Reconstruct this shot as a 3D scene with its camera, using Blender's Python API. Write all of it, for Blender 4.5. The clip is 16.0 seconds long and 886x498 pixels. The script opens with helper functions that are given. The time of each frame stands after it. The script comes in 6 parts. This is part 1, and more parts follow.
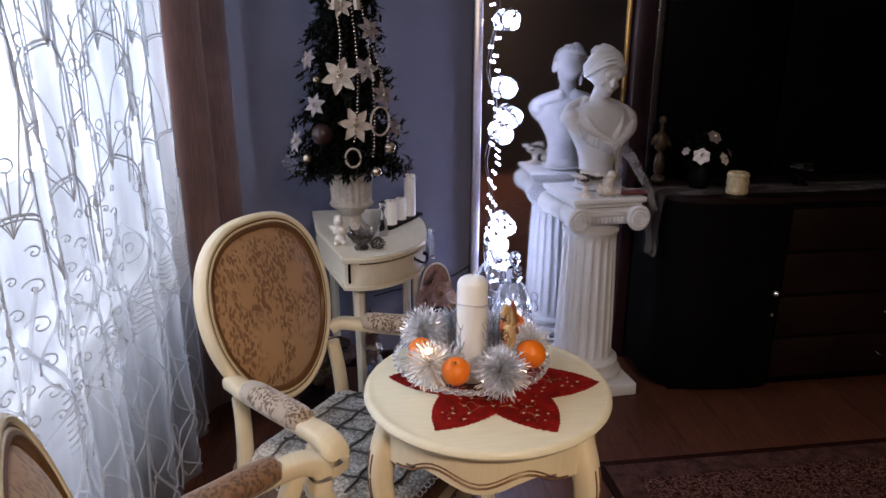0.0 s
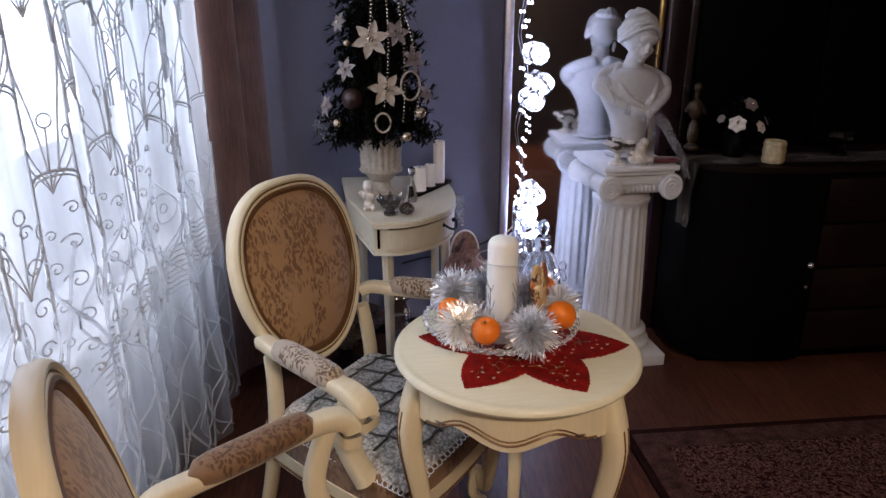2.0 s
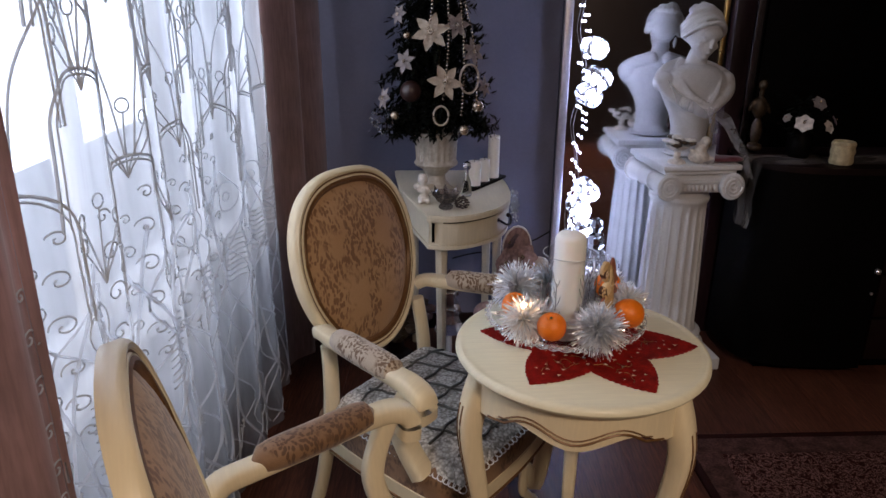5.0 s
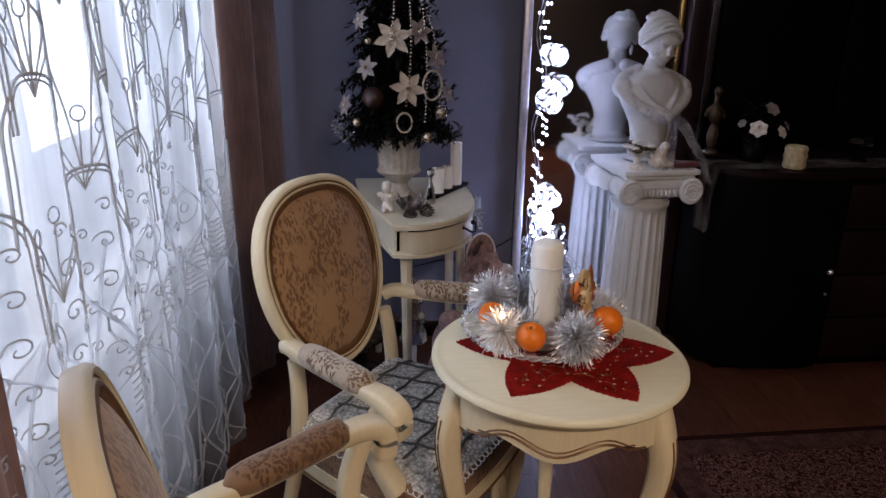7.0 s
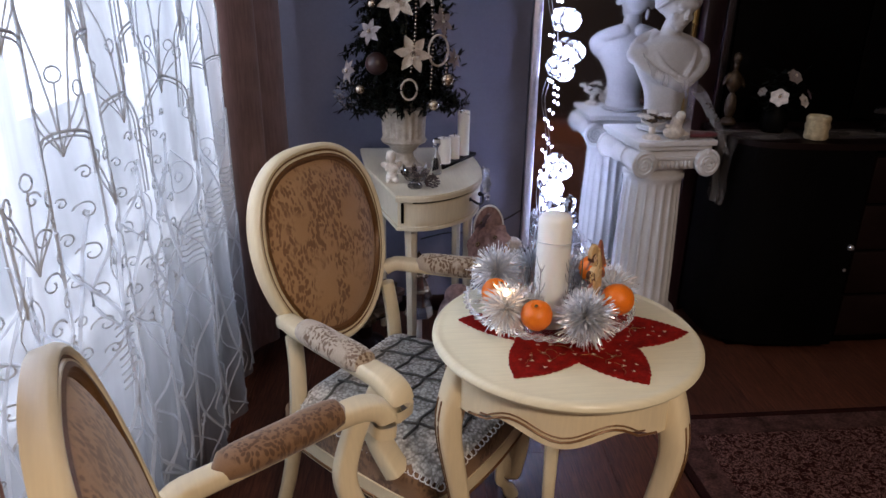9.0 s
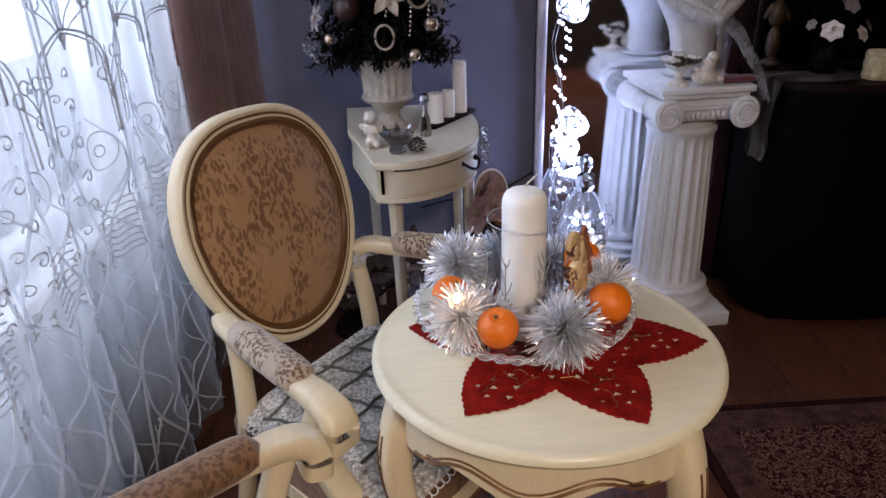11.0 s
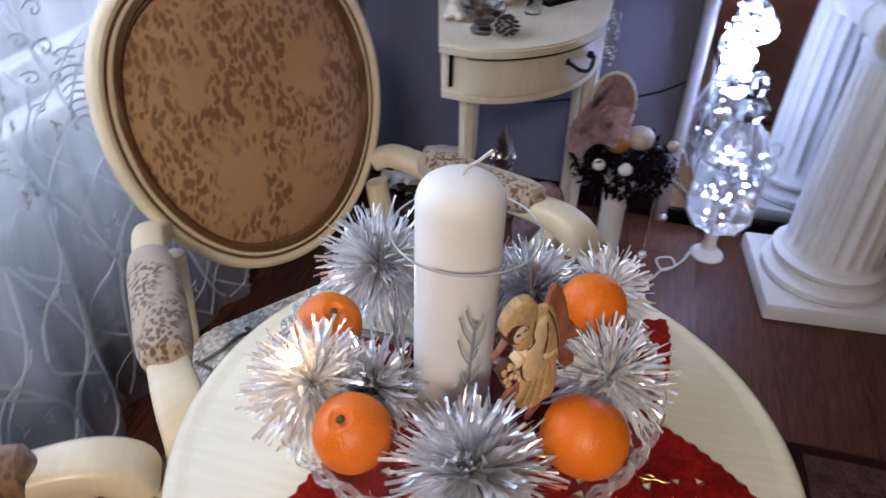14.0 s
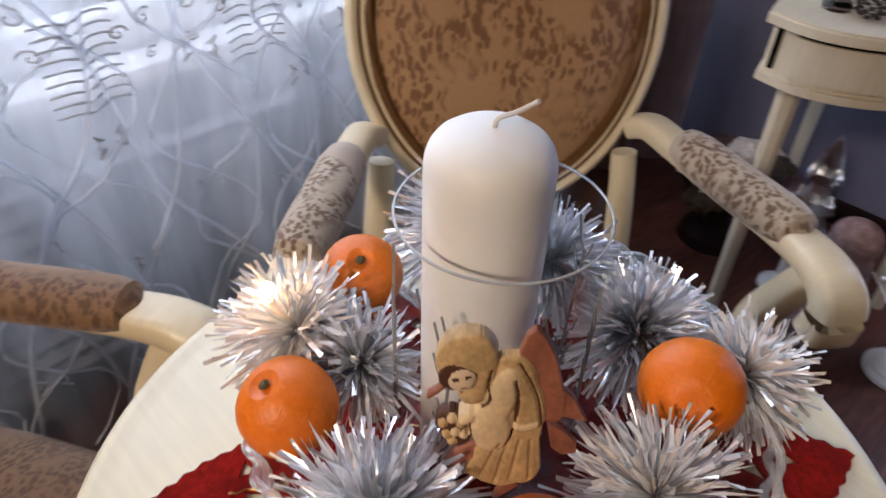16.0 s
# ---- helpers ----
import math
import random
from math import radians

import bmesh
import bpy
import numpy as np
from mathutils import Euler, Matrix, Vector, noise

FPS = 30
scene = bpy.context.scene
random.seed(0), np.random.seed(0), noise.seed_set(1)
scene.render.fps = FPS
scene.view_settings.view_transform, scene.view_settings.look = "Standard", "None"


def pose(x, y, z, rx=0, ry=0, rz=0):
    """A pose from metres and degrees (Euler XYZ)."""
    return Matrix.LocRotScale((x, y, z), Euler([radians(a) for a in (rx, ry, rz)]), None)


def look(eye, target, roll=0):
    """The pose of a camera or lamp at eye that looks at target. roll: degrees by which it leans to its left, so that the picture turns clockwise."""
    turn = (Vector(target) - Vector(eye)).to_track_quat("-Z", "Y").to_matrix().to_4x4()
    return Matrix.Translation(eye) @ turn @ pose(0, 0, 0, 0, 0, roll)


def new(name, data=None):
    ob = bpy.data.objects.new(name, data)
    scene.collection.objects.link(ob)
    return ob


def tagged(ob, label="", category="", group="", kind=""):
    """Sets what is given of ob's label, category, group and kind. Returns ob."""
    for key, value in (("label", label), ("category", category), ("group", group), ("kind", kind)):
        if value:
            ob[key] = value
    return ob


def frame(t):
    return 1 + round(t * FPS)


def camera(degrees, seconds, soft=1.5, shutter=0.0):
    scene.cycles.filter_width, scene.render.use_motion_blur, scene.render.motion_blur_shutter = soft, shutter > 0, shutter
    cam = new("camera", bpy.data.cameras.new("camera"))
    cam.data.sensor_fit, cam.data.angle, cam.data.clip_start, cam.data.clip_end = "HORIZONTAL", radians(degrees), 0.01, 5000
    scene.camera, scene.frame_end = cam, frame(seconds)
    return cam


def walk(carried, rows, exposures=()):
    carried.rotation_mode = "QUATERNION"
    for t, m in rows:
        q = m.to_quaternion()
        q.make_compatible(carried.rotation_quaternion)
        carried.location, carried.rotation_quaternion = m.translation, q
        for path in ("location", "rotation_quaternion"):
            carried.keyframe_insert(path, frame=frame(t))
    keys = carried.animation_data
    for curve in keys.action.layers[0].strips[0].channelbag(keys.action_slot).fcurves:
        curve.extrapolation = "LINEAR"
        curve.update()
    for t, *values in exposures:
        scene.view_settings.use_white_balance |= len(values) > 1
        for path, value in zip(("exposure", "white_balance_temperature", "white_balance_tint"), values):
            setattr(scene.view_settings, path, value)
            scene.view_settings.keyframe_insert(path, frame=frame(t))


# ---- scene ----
cam = camera(65.1, 16.0, shutter=0.4)
PATH = [
    (0, (-0.232, -1.2, 1.412), (0.045, 0.691, 0.824), 0.2),
    (0.5, (-0.235, -1.201, 1.403), (0.001, 0.693, 0.806), 0.4),
    (1, (-0.239, -1.201, 1.395), (-0.012, 0.687, 0.775), 0.1),
    (1.5, (-0.244, -1.201, 1.384), (-0.051, 0.675, 0.716), 0.1),
    (2, (-0.241, -1.205, 1.386), (-0.042, 0.673, 0.727), 0.1),
    (2.5, (-0.238, -1.202, 1.384), (-0.052, 0.675, 0.718), 0.1),
    (3, (-0.241, -1.193, 1.383), (-0.062, 0.686, 0.723), 0.3),
    (3.5, (-0.247, -1.19, 1.379), (-0.101, 0.698, 0.736), 0.5),
    (4, (-0.264, -1.191, 1.378), (-0.183, 0.691, 0.707), 0.5),
    (6.5, (-0.314, -1.17, 1.366), (-0.155, 0.712, 0.709), 0.3),
    (7, (-0.327, -1.155, 1.369), (-0.105, 0.724, 0.72), 0.9),
    (7.5, (-0.335, -1.16, 1.356), (-0.143, 0.728, 0.723), 1.2),
    (8, (-0.337, -1.149, 1.348), (-0.107, 0.723, 0.685), 0.9),
    (8.5, (-0.339, -1.125, 1.342), (-0.046, 0.728, 0.649), 0.3),
    (9, (-0.303, -1.091, 1.348), (-0.114, 0.763, 0.623), 0.9),
    (11.5, (-0.112, -0.748, 1.27), (-0.044, 1.039, 0.375), -1.9),
    (12, (-0.081, -0.674, 1.261), (0.029, 1.082, 0.31), -0.3),
    (12.5, (-0.013, -0.562, 1.241), (-0.069, 1.195, 0.286), -0.8),
    (13, (0.032, -0.457, 1.233), (-0.174, 1.225, 0.17), 1.3),
    (13.5, (0.034, -0.411, 1.207), (-0.134, 1.235, 0.083), 1.2),
    (14, (0.074, -0.363, 1.194), (-0.294, 1.22, 0.029), 2.0),
    (14.5, (0.146, -0.309, 1.176), (-0.484, 1.129, -0.063), 5.7),
    (15, (0.135, -0.26, 1.159), (-0.521, 1.146, -0.104), 6.2),
    (15.5, (0.122, -0.224, 1.142), (-0.638, 1.098, -0.152), 5.5),
    (16, (0.164, -0.191, 1.128), (-0.921, 0.895, -0.154), 2.0),
]
EXPOSURES = [(0, -0.36, 6460, 23), (2, -0.53, 6460, 23), (3.5, -0.68, 6460, 23), (4.2, -0.76, 6460, 23), (7, -0.78, 6460, 23), (9, -0.53, 6410, 23), (11.5, -0.30, 6030, 23), (12.5, -0.18, 5880, 22), (13.5, -0.13, 5870, 20), (15, -0.06, 5970, 21), (16, -0.10, 6370, 22)]
walk(cam, [(t, look(eye, target, roll)) for t, eye, target, roll in PATH], EXPOSURES)

# ---- world and lights ----
world = bpy.data.worlds.new("world")
scene.world = world
world.use_nodes = True
_sky = world.node_tree.nodes.new("ShaderNodeTexSky")
_sky.sky_type, _sky.sun_disc = "NISHITA", False
_sky.sun_elevation, _sky.sun_rotation = radians(28), radians(250)
_bg = world.node_tree.nodes["Background"]
world.node_tree.links.new(_sky.outputs["Color"], _bg.inputs["Color"])
_bg.inputs["Strength"].default_value = 0.11


def area_lamp(name, m, sx, sy, watts, colour):
    data = bpy.data.lights.new(name, "AREA")
    data.shape, data.size, data.size_y, data.energy, data.color = "RECTANGLE", sx, sy, watts, colour
    ob = new(name, data)
    ob.matrix_world = m
    return ob


area_lamp("window_daylight", look((-1.20, 0.35, 1.70), (0.0, 0.35, 1.70)), 1.80, 1.40, 40, (0.71, 0.85, 1.0))
# Warm fill from an assumed, unseen lamp behind the viewer, placed to brighten the fronts.
area_lamp("added_warm_fill", look((0.35, -2.38, 2.44), (0.35, -2.38, 0.0)), 0.44, 0.44, 92, (1.0, 0.84, 0.62))


# ---- materials ----
def nodes_of(name):
    m = bpy.data.materials.new(name)
    m.use_nodes = True
    nt = m.node_tree
    return m, nt, nt.nodes["Principled BSDF"], nt.nodes, nt.links


def noise_node(nt, scale, detail=4.0, coord=None, rough=0.55, stretch=None, distort=0.0):
    n = nt.nodes.new("ShaderNodeTexNoise")
    n.inputs["Scale"].default_value, n.inputs["Detail"].default_value = scale, detail
    n.inputs["Roughness"].default_value, n.inputs["Distortion"].default_value = rough, distort
    src = coord or nt.nodes.new("ShaderNodeTexCoord").outputs["Object"]
    if stretch:
        mp = nt.nodes.new("ShaderNodeMapping")
        mp.inputs["Scale"].default_value = stretch
        nt.links.new(src, mp.inputs["Vector"])
        src = mp.outputs["Vector"]
    nt.links.new(src, n.inputs["Vector"])
    return n


def ramp_node(nt, src, stops):
    r = nt.nodes.new("ShaderNodeValToRGB")
    while len(r.color_ramp.elements) < len(stops):
        r.color_ramp.elements.new(0.5)
    for e, (p, c) in zip(r.color_ramp.elements, stops):
        e.position, e.color = p, (*c, 1) if len(c) == 3 else c
    nt.links.new(src, r.inputs["Fac"])
    return r


def mix_col(nt, fac, a, b, mode="MIX"):
    n = nt.nodes.new("ShaderNodeMix")
    n.data_type, n.blend_type = "RGBA", mode
    for sock, v in ((n.inputs[0], fac), (n.inputs[6], a), (n.inputs[7], b)):
        if isinstance(v, (int, float)):
            sock.default_value = v
        elif isinstance(v, tuple):
            sock.default_value = (*v, 1)
        else:
            nt.links.new(v, sock)
    return n.outputs[2]


def add_bump(nt, bsdf, height, strength, dist):
    b = nt.nodes.new("ShaderNodeBump")
    b.inputs["Strength"].default_value, b.inputs["Distance"].default_value = strength, dist
    nt.links.new(height, b.inputs["Height"])
    nt.links.new(b.outputs["Normal"], bsdf.inputs["Normal"])


def surface(name, colour, rough=0.5, metal=0.0, vary=0.12, big=3.0, fine=60.0, bump=0.1, dist=0.002, stretch=None, sheen=0.0, coat=0.0, spec=0.5):
    """Painted, plastered, waxy or metal surface with wear at two scales."""
    m, nt, b, nodes, links = nodes_of(name)
    dark = tuple(c * (1 - vary) for c in colour)
    light = tuple(min(1, c * (1 + vary * 0.6)) for c in colour)
    n1, n2 = noise_node(nt, big, 5), noise_node(nt, fine, 3, stretch=stretch)
    r1 = ramp_node(nt, n1.outputs["Fac"], [(0.3, dark), (0.7, light)])
    r2 = ramp_node(nt, n2.outputs["Fac"], [(0.35, (1 - vary * 0.8,) * 3), (0.65, (1, 1, 1))])
    links.new(mix_col(nt, 1.0, r1.outputs["Color"], r2.outputs["Color"], "MULTIPLY"), b.inputs["Base Color"])
    rr = ramp_node(nt, n1.outputs["Fac"], [(0.2, (max(0.02, rough - 0.08),) * 3), (0.8, (min(1, rough + 0.1),) * 3)])
    links.new(rr.outputs["Color"], b.inputs["Roughness"])
    b.inputs["Specular IOR Level"].default_value = spec
    b.inputs["Metallic"].default_value, b.inputs["Sheen Weight"].default_value, b.inputs["Coat Weight"].default_value = metal, sheen, coat
    if bump:
        add_bump(nt, b, n2.outputs["Fac"], bump, dist)
    return m


def damask(name, base, dark, light, scale=1.0, contrast=(0.525, 0.565)):
    """Woven upholstery with blurred sprigs of leaves and a fine weave."""
    m, nt, b, nodes, links = nodes_of(name)
    co = nodes.new("ShaderNodeTexCoord").outputs["Object"]
    bend = noise_node(nt, 16 * scale, 2)
    warped = mix_col(nt, 0.035 / scale, co, bend.outputs["Color"], "ADD")
    cluster = noise_node(nt, 10.5 * scale, 2, coord=warped)
    room = ramp_node(nt, cluster.outputs["Fac"], [(contrast[0] - 0.08, (0, 0, 0)), (contrast[1] - 0.06, (1, 1, 1))])
    leaves = None
    for turn, squeeze in ((32, (1, 1.0, 0.38)), (-42, (1, 1.0, 0.40)), (88, (1, 1.0, 0.42))):
        mp = nodes.new("ShaderNodeMapping")
        mp.inputs["Rotation"].default_value, mp.inputs["Scale"].default_value = (radians(turn), 0, 0), squeeze
        links.new(warped, mp.inputs["Vector"])
        leaf = nodes.new("ShaderNodeTexVoronoi")
        leaf.inputs["Scale"].default_value = 90 * scale
        links.new(mp.outputs["Vector"], leaf.inputs["Vector"])
        shape = ramp_node(nt, leaf.outputs["Distance"], [(0.29, (1, 1, 1)), (0.41, (0, 0, 0))])
        leaves = shape.outputs["Color"] if leaves is None else mix_col(nt, 1.0, leaves, shape.outputs["Color"], "LIGHTEN")
    pat_out = mix_col(nt, 1.0, leaves, room.outputs["Color"], "MULTIPLY")
    broad = noise_node(nt, 5, 3)
    ground = ramp_node(nt, broad.outputs["Fac"], [(0.3, base), (0.75, light)])
    col = mix_col(nt, pat_out, ground.outputs["Color"], dark)
    weave = noise_node(nt, 700, 2)
    w = ramp_node(nt, weave.outputs["Fac"], [(0.3, (0.8, 0.8, 0.8)), (0.7, (1, 1, 1))])
    links.new(mix_col(nt, 1.0, col, w.outputs["Color"], "MULTIPLY"), b.inputs["Base Color"])
    b.inputs["Roughness"].default_value, b.inputs["Sheen Weight"].default_value = 0.7, 0.25
    add_bump(nt, b, weave.outputs["Fac"], 0.25, 0.001)
    return m


def glass(name, colour=(1, 1, 1), rough=0.02, ior=1.45):
    m, nt, b, nodes, links = nodes_of(name)
    b.inputs["Base Color"].default_value = (*colour, 1)
    b.inputs["Transmission Weight"].default_value, b.inputs["IOR"].default_value, b.inputs["Roughness"].default_value = 1.0, ior, rough
    return m


def thin_sheet(name, colour, shine=(0.035, 0.10, 0.5), rough=0.03):
    """Blown glass too thin to bend the light: clear, with a gloss that grows at a glancing angle."""
    m, nt, b, nodes, links = nodes_of(name)
    nodes.remove(b)
    tr, gl, mx, fr = (nodes.new("ShaderNode" + k) for k in ("BsdfTransparent", "BsdfGlossy", "MixShader", "LayerWeight"))
    tr.inputs["Color"].default_value = (*colour, 1)
    gl.inputs["Roughness"].default_value, fr.inputs["Blend"].default_value = rough, 0.12
    gloss = ramp_node(nt, fr.outputs["Facing"], [(p, (v,) * 3) for p, v in zip((0.0, 0.5, 1.0), shine)])
    links.new(gloss.outputs["Color"], mx.inputs[0])
    links.new(tr.outputs[0], mx.inputs[1])
    links.new(gl.outputs[0], mx.inputs[2])
    links.new(mx.outputs[0], nodes["Material Output"].inputs["Surface"])
    return m


def thin_cloth(name, colour, clear, through_light=0.58, uneven=0.42):
    """Sheer cloth: part of the light goes straight through, part is scattered on both sides."""
    m, nt, b, nodes, links = nodes_of(name)
    nodes.remove(b)
    out = nodes["Material Output"]
    tr, df, tl, mx, mx2 = (nodes.new("ShaderNode" + k) for k in ("BsdfTransparent", "BsdfDiffuse", "BsdfTranslucent", "MixShader", "MixShader"))
    n = noise_node(nt, 8, 4, stretch=(1, 3, 0.4))
    c = ramp_node(nt, n.outputs["Fac"], [(0.3, tuple(v * 0.88 for v in colour)), (0.7, colour)])
    links.new(c.outputs["Color"], df.inputs["Color"])
    links.new(c.outputs["Color"], tl.inputs["Color"])
    mx.inputs[0].default_value = through_light
    links.new(df.outputs[0], mx.inputs[1])
    links.new(tl.outputs[0], mx.inputs[2])
    # Fold tones are put into the transparency: tall noise streaks, no real overlaps.
    fold_streaks = noise_node(nt, 7, 3, stretch=(1, 2.2, 0.35), distort=0.6)
    f = ramp_node(nt, fold_streaks.outputs["Fac"], [(0.36, (min(0.94, clear * (1 + uneven)),) * 3), (0.64, (clear * (1 - uneven),) * 3)])
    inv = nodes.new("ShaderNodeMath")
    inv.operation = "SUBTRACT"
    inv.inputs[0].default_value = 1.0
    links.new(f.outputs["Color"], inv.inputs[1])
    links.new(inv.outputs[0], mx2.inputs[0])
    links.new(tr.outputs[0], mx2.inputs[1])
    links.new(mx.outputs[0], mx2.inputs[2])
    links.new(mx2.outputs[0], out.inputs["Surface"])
    return m


def glowing(name, colour, strength):
    m, nt, b, nodes, links = nodes_of(name)
    b.inputs["Base Color"].default_value = (0.9, 0.95, 1, 1)
    b.inputs["Emission Color"].default_value, b.inputs["Emission Strength"].default_value = (*colour, 1), strength
    return m


def planked(name, a, c):
    m, nt, b, nodes, links = nodes_of(name)
    info = nodes.new("ShaderNodeObjectInfo")
    grain = noise_node(nt, 9, 6, stretch=(14, 0.9, 1), distort=1.4)
    streak = ramp_node(nt, grain.outputs["Fac"], [(0.3, a), (0.52, tuple((x + y) / 2 for x, y in zip(a, c))), (0.72, c)])
    tone = ramp_node(nt, info.outputs["Random"], [(0.0, (0.80, 0.80, 0.82)), (1.0, (1.08, 1.05, 1.0))])
    links.new(mix_col(nt, 1.0, streak.outputs["Color"], tone.outputs["Color"], "MULTIPLY"), b.inputs["Base Color"])
    b.inputs["Roughness"].default_value, b.inputs["Specular IOR Level"].default_value = 0.36, 0.2
    add_bump(nt, b, grain.outputs["Fac"], 0.12, 0.001)
    return m


CREAM = surface("cream_paint", (0.80, 0.685, 0.455), 0.34, vary=0.07, big=4, fine=22, bump=0.05, stretch=(9, 0.7, 1), coat=0.15)
CREAM_TOP = surface("cream_grained_top", (0.82, 0.76, 0.54), 0.36, vary=0.09, big=3, fine=16, bump=0.10, stretch=(1.0, 12, 1), coat=0.15)
GILT = surface("worn_gilt_line", (0.20, 0.095, 0.028), 0.45, metal=0.2, vary=0.3, fine=120)
WHITE_PAINT = surface("white_paint", (0.80, 0.80, 0.78), 0.45, vary=0.06, bump=0.04)
PLASTER = surface("white_plaster", (0.69, 0.69, 0.69), 0.62, vary=0.08, big=9, fine=140, bump=0.12)
BUST = surface("cast_plaster", (0.56, 0.55, 0.545), 0.6, vary=0.10, big=12, fine=160, bump=0.10)
WALL = surface("grey_blue_wall", (0.135, 0.137, 0.195), 0.75, vary=0.07, big=1.6, fine=90, bump=0.12)
ROOM = surface("brown_wall", (0.045, 0.032, 0.026), 0.8, vary=0.2, big=1.2, fine=30, bump=0.1)
CEIL = surface("ceiling_paint", (0.45, 0.43, 0.40), 0.8, vary=0.05)
FLOOR = planked("laminate_planks", (0.032, 0.0105, 0.007), (0.135, 0.049, 0.028))
UNDER = surface("floor_joint", (0.03, 0.014, 0.009), 0.8, bump=0)
BACKREST = damask("gold_damask", (0.45, 0.245, 0.100), (0.235, 0.112, 0.044), (0.53, 0.32, 0.16), 1.0, (0.495, 0.545))
PAD = damask("pale_damask", (0.46, 0.36, 0.25), (0.16, 0.09, 0.042), (0.56, 0.47, 0.36), 1.25, (0.52, 0.57))
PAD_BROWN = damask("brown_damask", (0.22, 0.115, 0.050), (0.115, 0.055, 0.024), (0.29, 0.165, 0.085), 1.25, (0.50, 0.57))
PIPING = surface("brown_piping", (0.22, 0.11, 0.045), 0.6, vary=0.2, fine=200)
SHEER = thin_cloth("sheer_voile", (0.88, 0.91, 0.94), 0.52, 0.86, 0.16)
RIBBON = thin_cloth("soft_ribbon", (0.84, 0.88, 0.93), 0.30)
THREAD = thin_cloth("embroidery_thread", (0.66, 0.70, 0.74), 0.0, through_light=0.28)
DRAPE = surface("brown_velvet", (0.38, 0.235, 0.205), 0.75, vary=0.3, big=6, fine=40, bump=0.1, sheen=0.4, stretch=(3, 3, 0.3))
BLACK = surface("black_lacquer", (0.0022, 0.0018, 0.0018), 0.5, vary=0.3, big=3, fine=30, bump=0.04, spec=0.05)
MAHOGANY = surface("dark_mahogany", (0.010, 0.0035, 0.003), 0.45, spec=0.15, vary=0.35, big=3, fine=12, bump=0.06, stretch=(0.6, 8, 6))
MAROON = surface("maroon_wood_panel", (0.022, 0.008, 0.012), 0.42, spec=0.3, vary=0.35, big=2, fine=14, bump=0.06, stretch=(10, 10, 0.5))
RED = surface("red_felt", (0.30, 0.012, 0.007), 0.85, vary=0.45, big=30, fine=260, bump=0.6, spec=0.08)
GLASS = glass("clear_glass", (0.97, 0.99, 1.0))
THIN_GLASS = thin_sheet("thin_glass", (0.97, 0.985, 1.0))
PLATE = thin_sheet("pressed_glass", (0.97, 0.98, 0.99), (0.05, 0.14, 0.55), 0.06)
ROPE = glass("rope_glass", (0.94, 0.96, 0.98), 0.10, 1.30)
ROPE.node_tree.nodes["Principled BSDF"].inputs["Transmission Weight"].default_value = 0.9
WAX = surface("ivory_wax", (0.93, 0.925, 0.87), 0.45, vary=0.04, bump=0.03)
WAX.node_tree.nodes["Principled BSDF"].inputs["Subsurface Weight"].default_value = 0.12
WAX.node_tree.nodes["Principled BSDF"].inputs["Subsurface Radius"].default_value = (0.02, 0.012, 0.008)
ORANGE = surface("mandarin_peel", (0.90, 0.20, 0.004), 0.42, vary=0.1, big=30, fine=420, bump=0.35, dist=0.0015)
STEM = surface("dry_stem", (0.10, 0.08, 0.03), 0.8)
SILVER = surface("silver_foil", (0.96, 0.97, 0.99), 0.30, metal=0.88, vary=0.05, bump=0)
IRID = surface("white_foil", (0.95, 0.93, 0.92), 0.20, metal=0.45, vary=0.06, bump=0)
MIRROR = surface("mirror_silver", (0.88, 0.89, 0.9), 0.01, metal=1.0, vary=0.0, bump=0)
MIRROR.node_tree.nodes["Principled BSDF"].inputs["Roughness"].default_value = 0.01
FRAME_METAL = surface("champagne_frame", (0.72, 0.70, 0.74), 0.34, metal=0.8, vary=0.15)
GOLD = surface("brass_edge", (0.50, 0.33, 0.12), 0.3, metal=1.0, vary=0.2)
for _m, _a, _c in ((IRID, (0.82, 0.90, 0.94), (1.0, 0.90, 0.80)), (SILVER, (0.72, 0.76, 0.83), (1.0, 1.0, 1.0))):
    _nt = _m.node_tree
    _geo = _nt.nodes.new("ShaderNodeNewGeometry")
    _tone = ramp_node(_nt, _geo.outputs["Random Per Island"], [(0.0, _a), (0.5, (0.96, 0.96, 0.97)), (1.0, _c)])
    _nt.links.new(_tone.outputs["Color"], _nt.nodes["Principled BSDF"].inputs["Base Color"])
BLACK_IRON = surface("black_iron", (0.01, 0.01, 0.012), 0.4, metal=0.6)


# ---- mesh helpers ----
def finish(bm, name, material, angle=38):
    bmesh.ops.recalc_face_normals(bm, faces=bm.faces)
    me = bpy.data.meshes.new(name)
    bm.to_mesh(me)
    bm.free()
    for p in me.polygons:
        p.use_smooth = True
    me.set_sharp_from_angle(angle=radians(angle))
    me.materials.append(material)
    return me


def part(name, bm, material, parent=None, label="", angle=38, m=None):
    ob = new(name, finish(bm, name, material, angle))
    if parent:
        ob.parent = parent
    if m is not None:
        ob.matrix_basis = m
    return tagged(ob, label)


def thing(name, label, category, m=None, group="", kind=""):
    ob = new(name)
    ob.empty_display_size = 0.05
    if m is not None:
        ob.matrix_basis = m
    return tagged(ob, label, category, group, kind)


def single(name, bm, material, label, category, m=None, group="", kind="", angle=38):
    ob = part(name, bm, material, None, "", angle, m)
    return tagged(ob, label, category, group, kind)


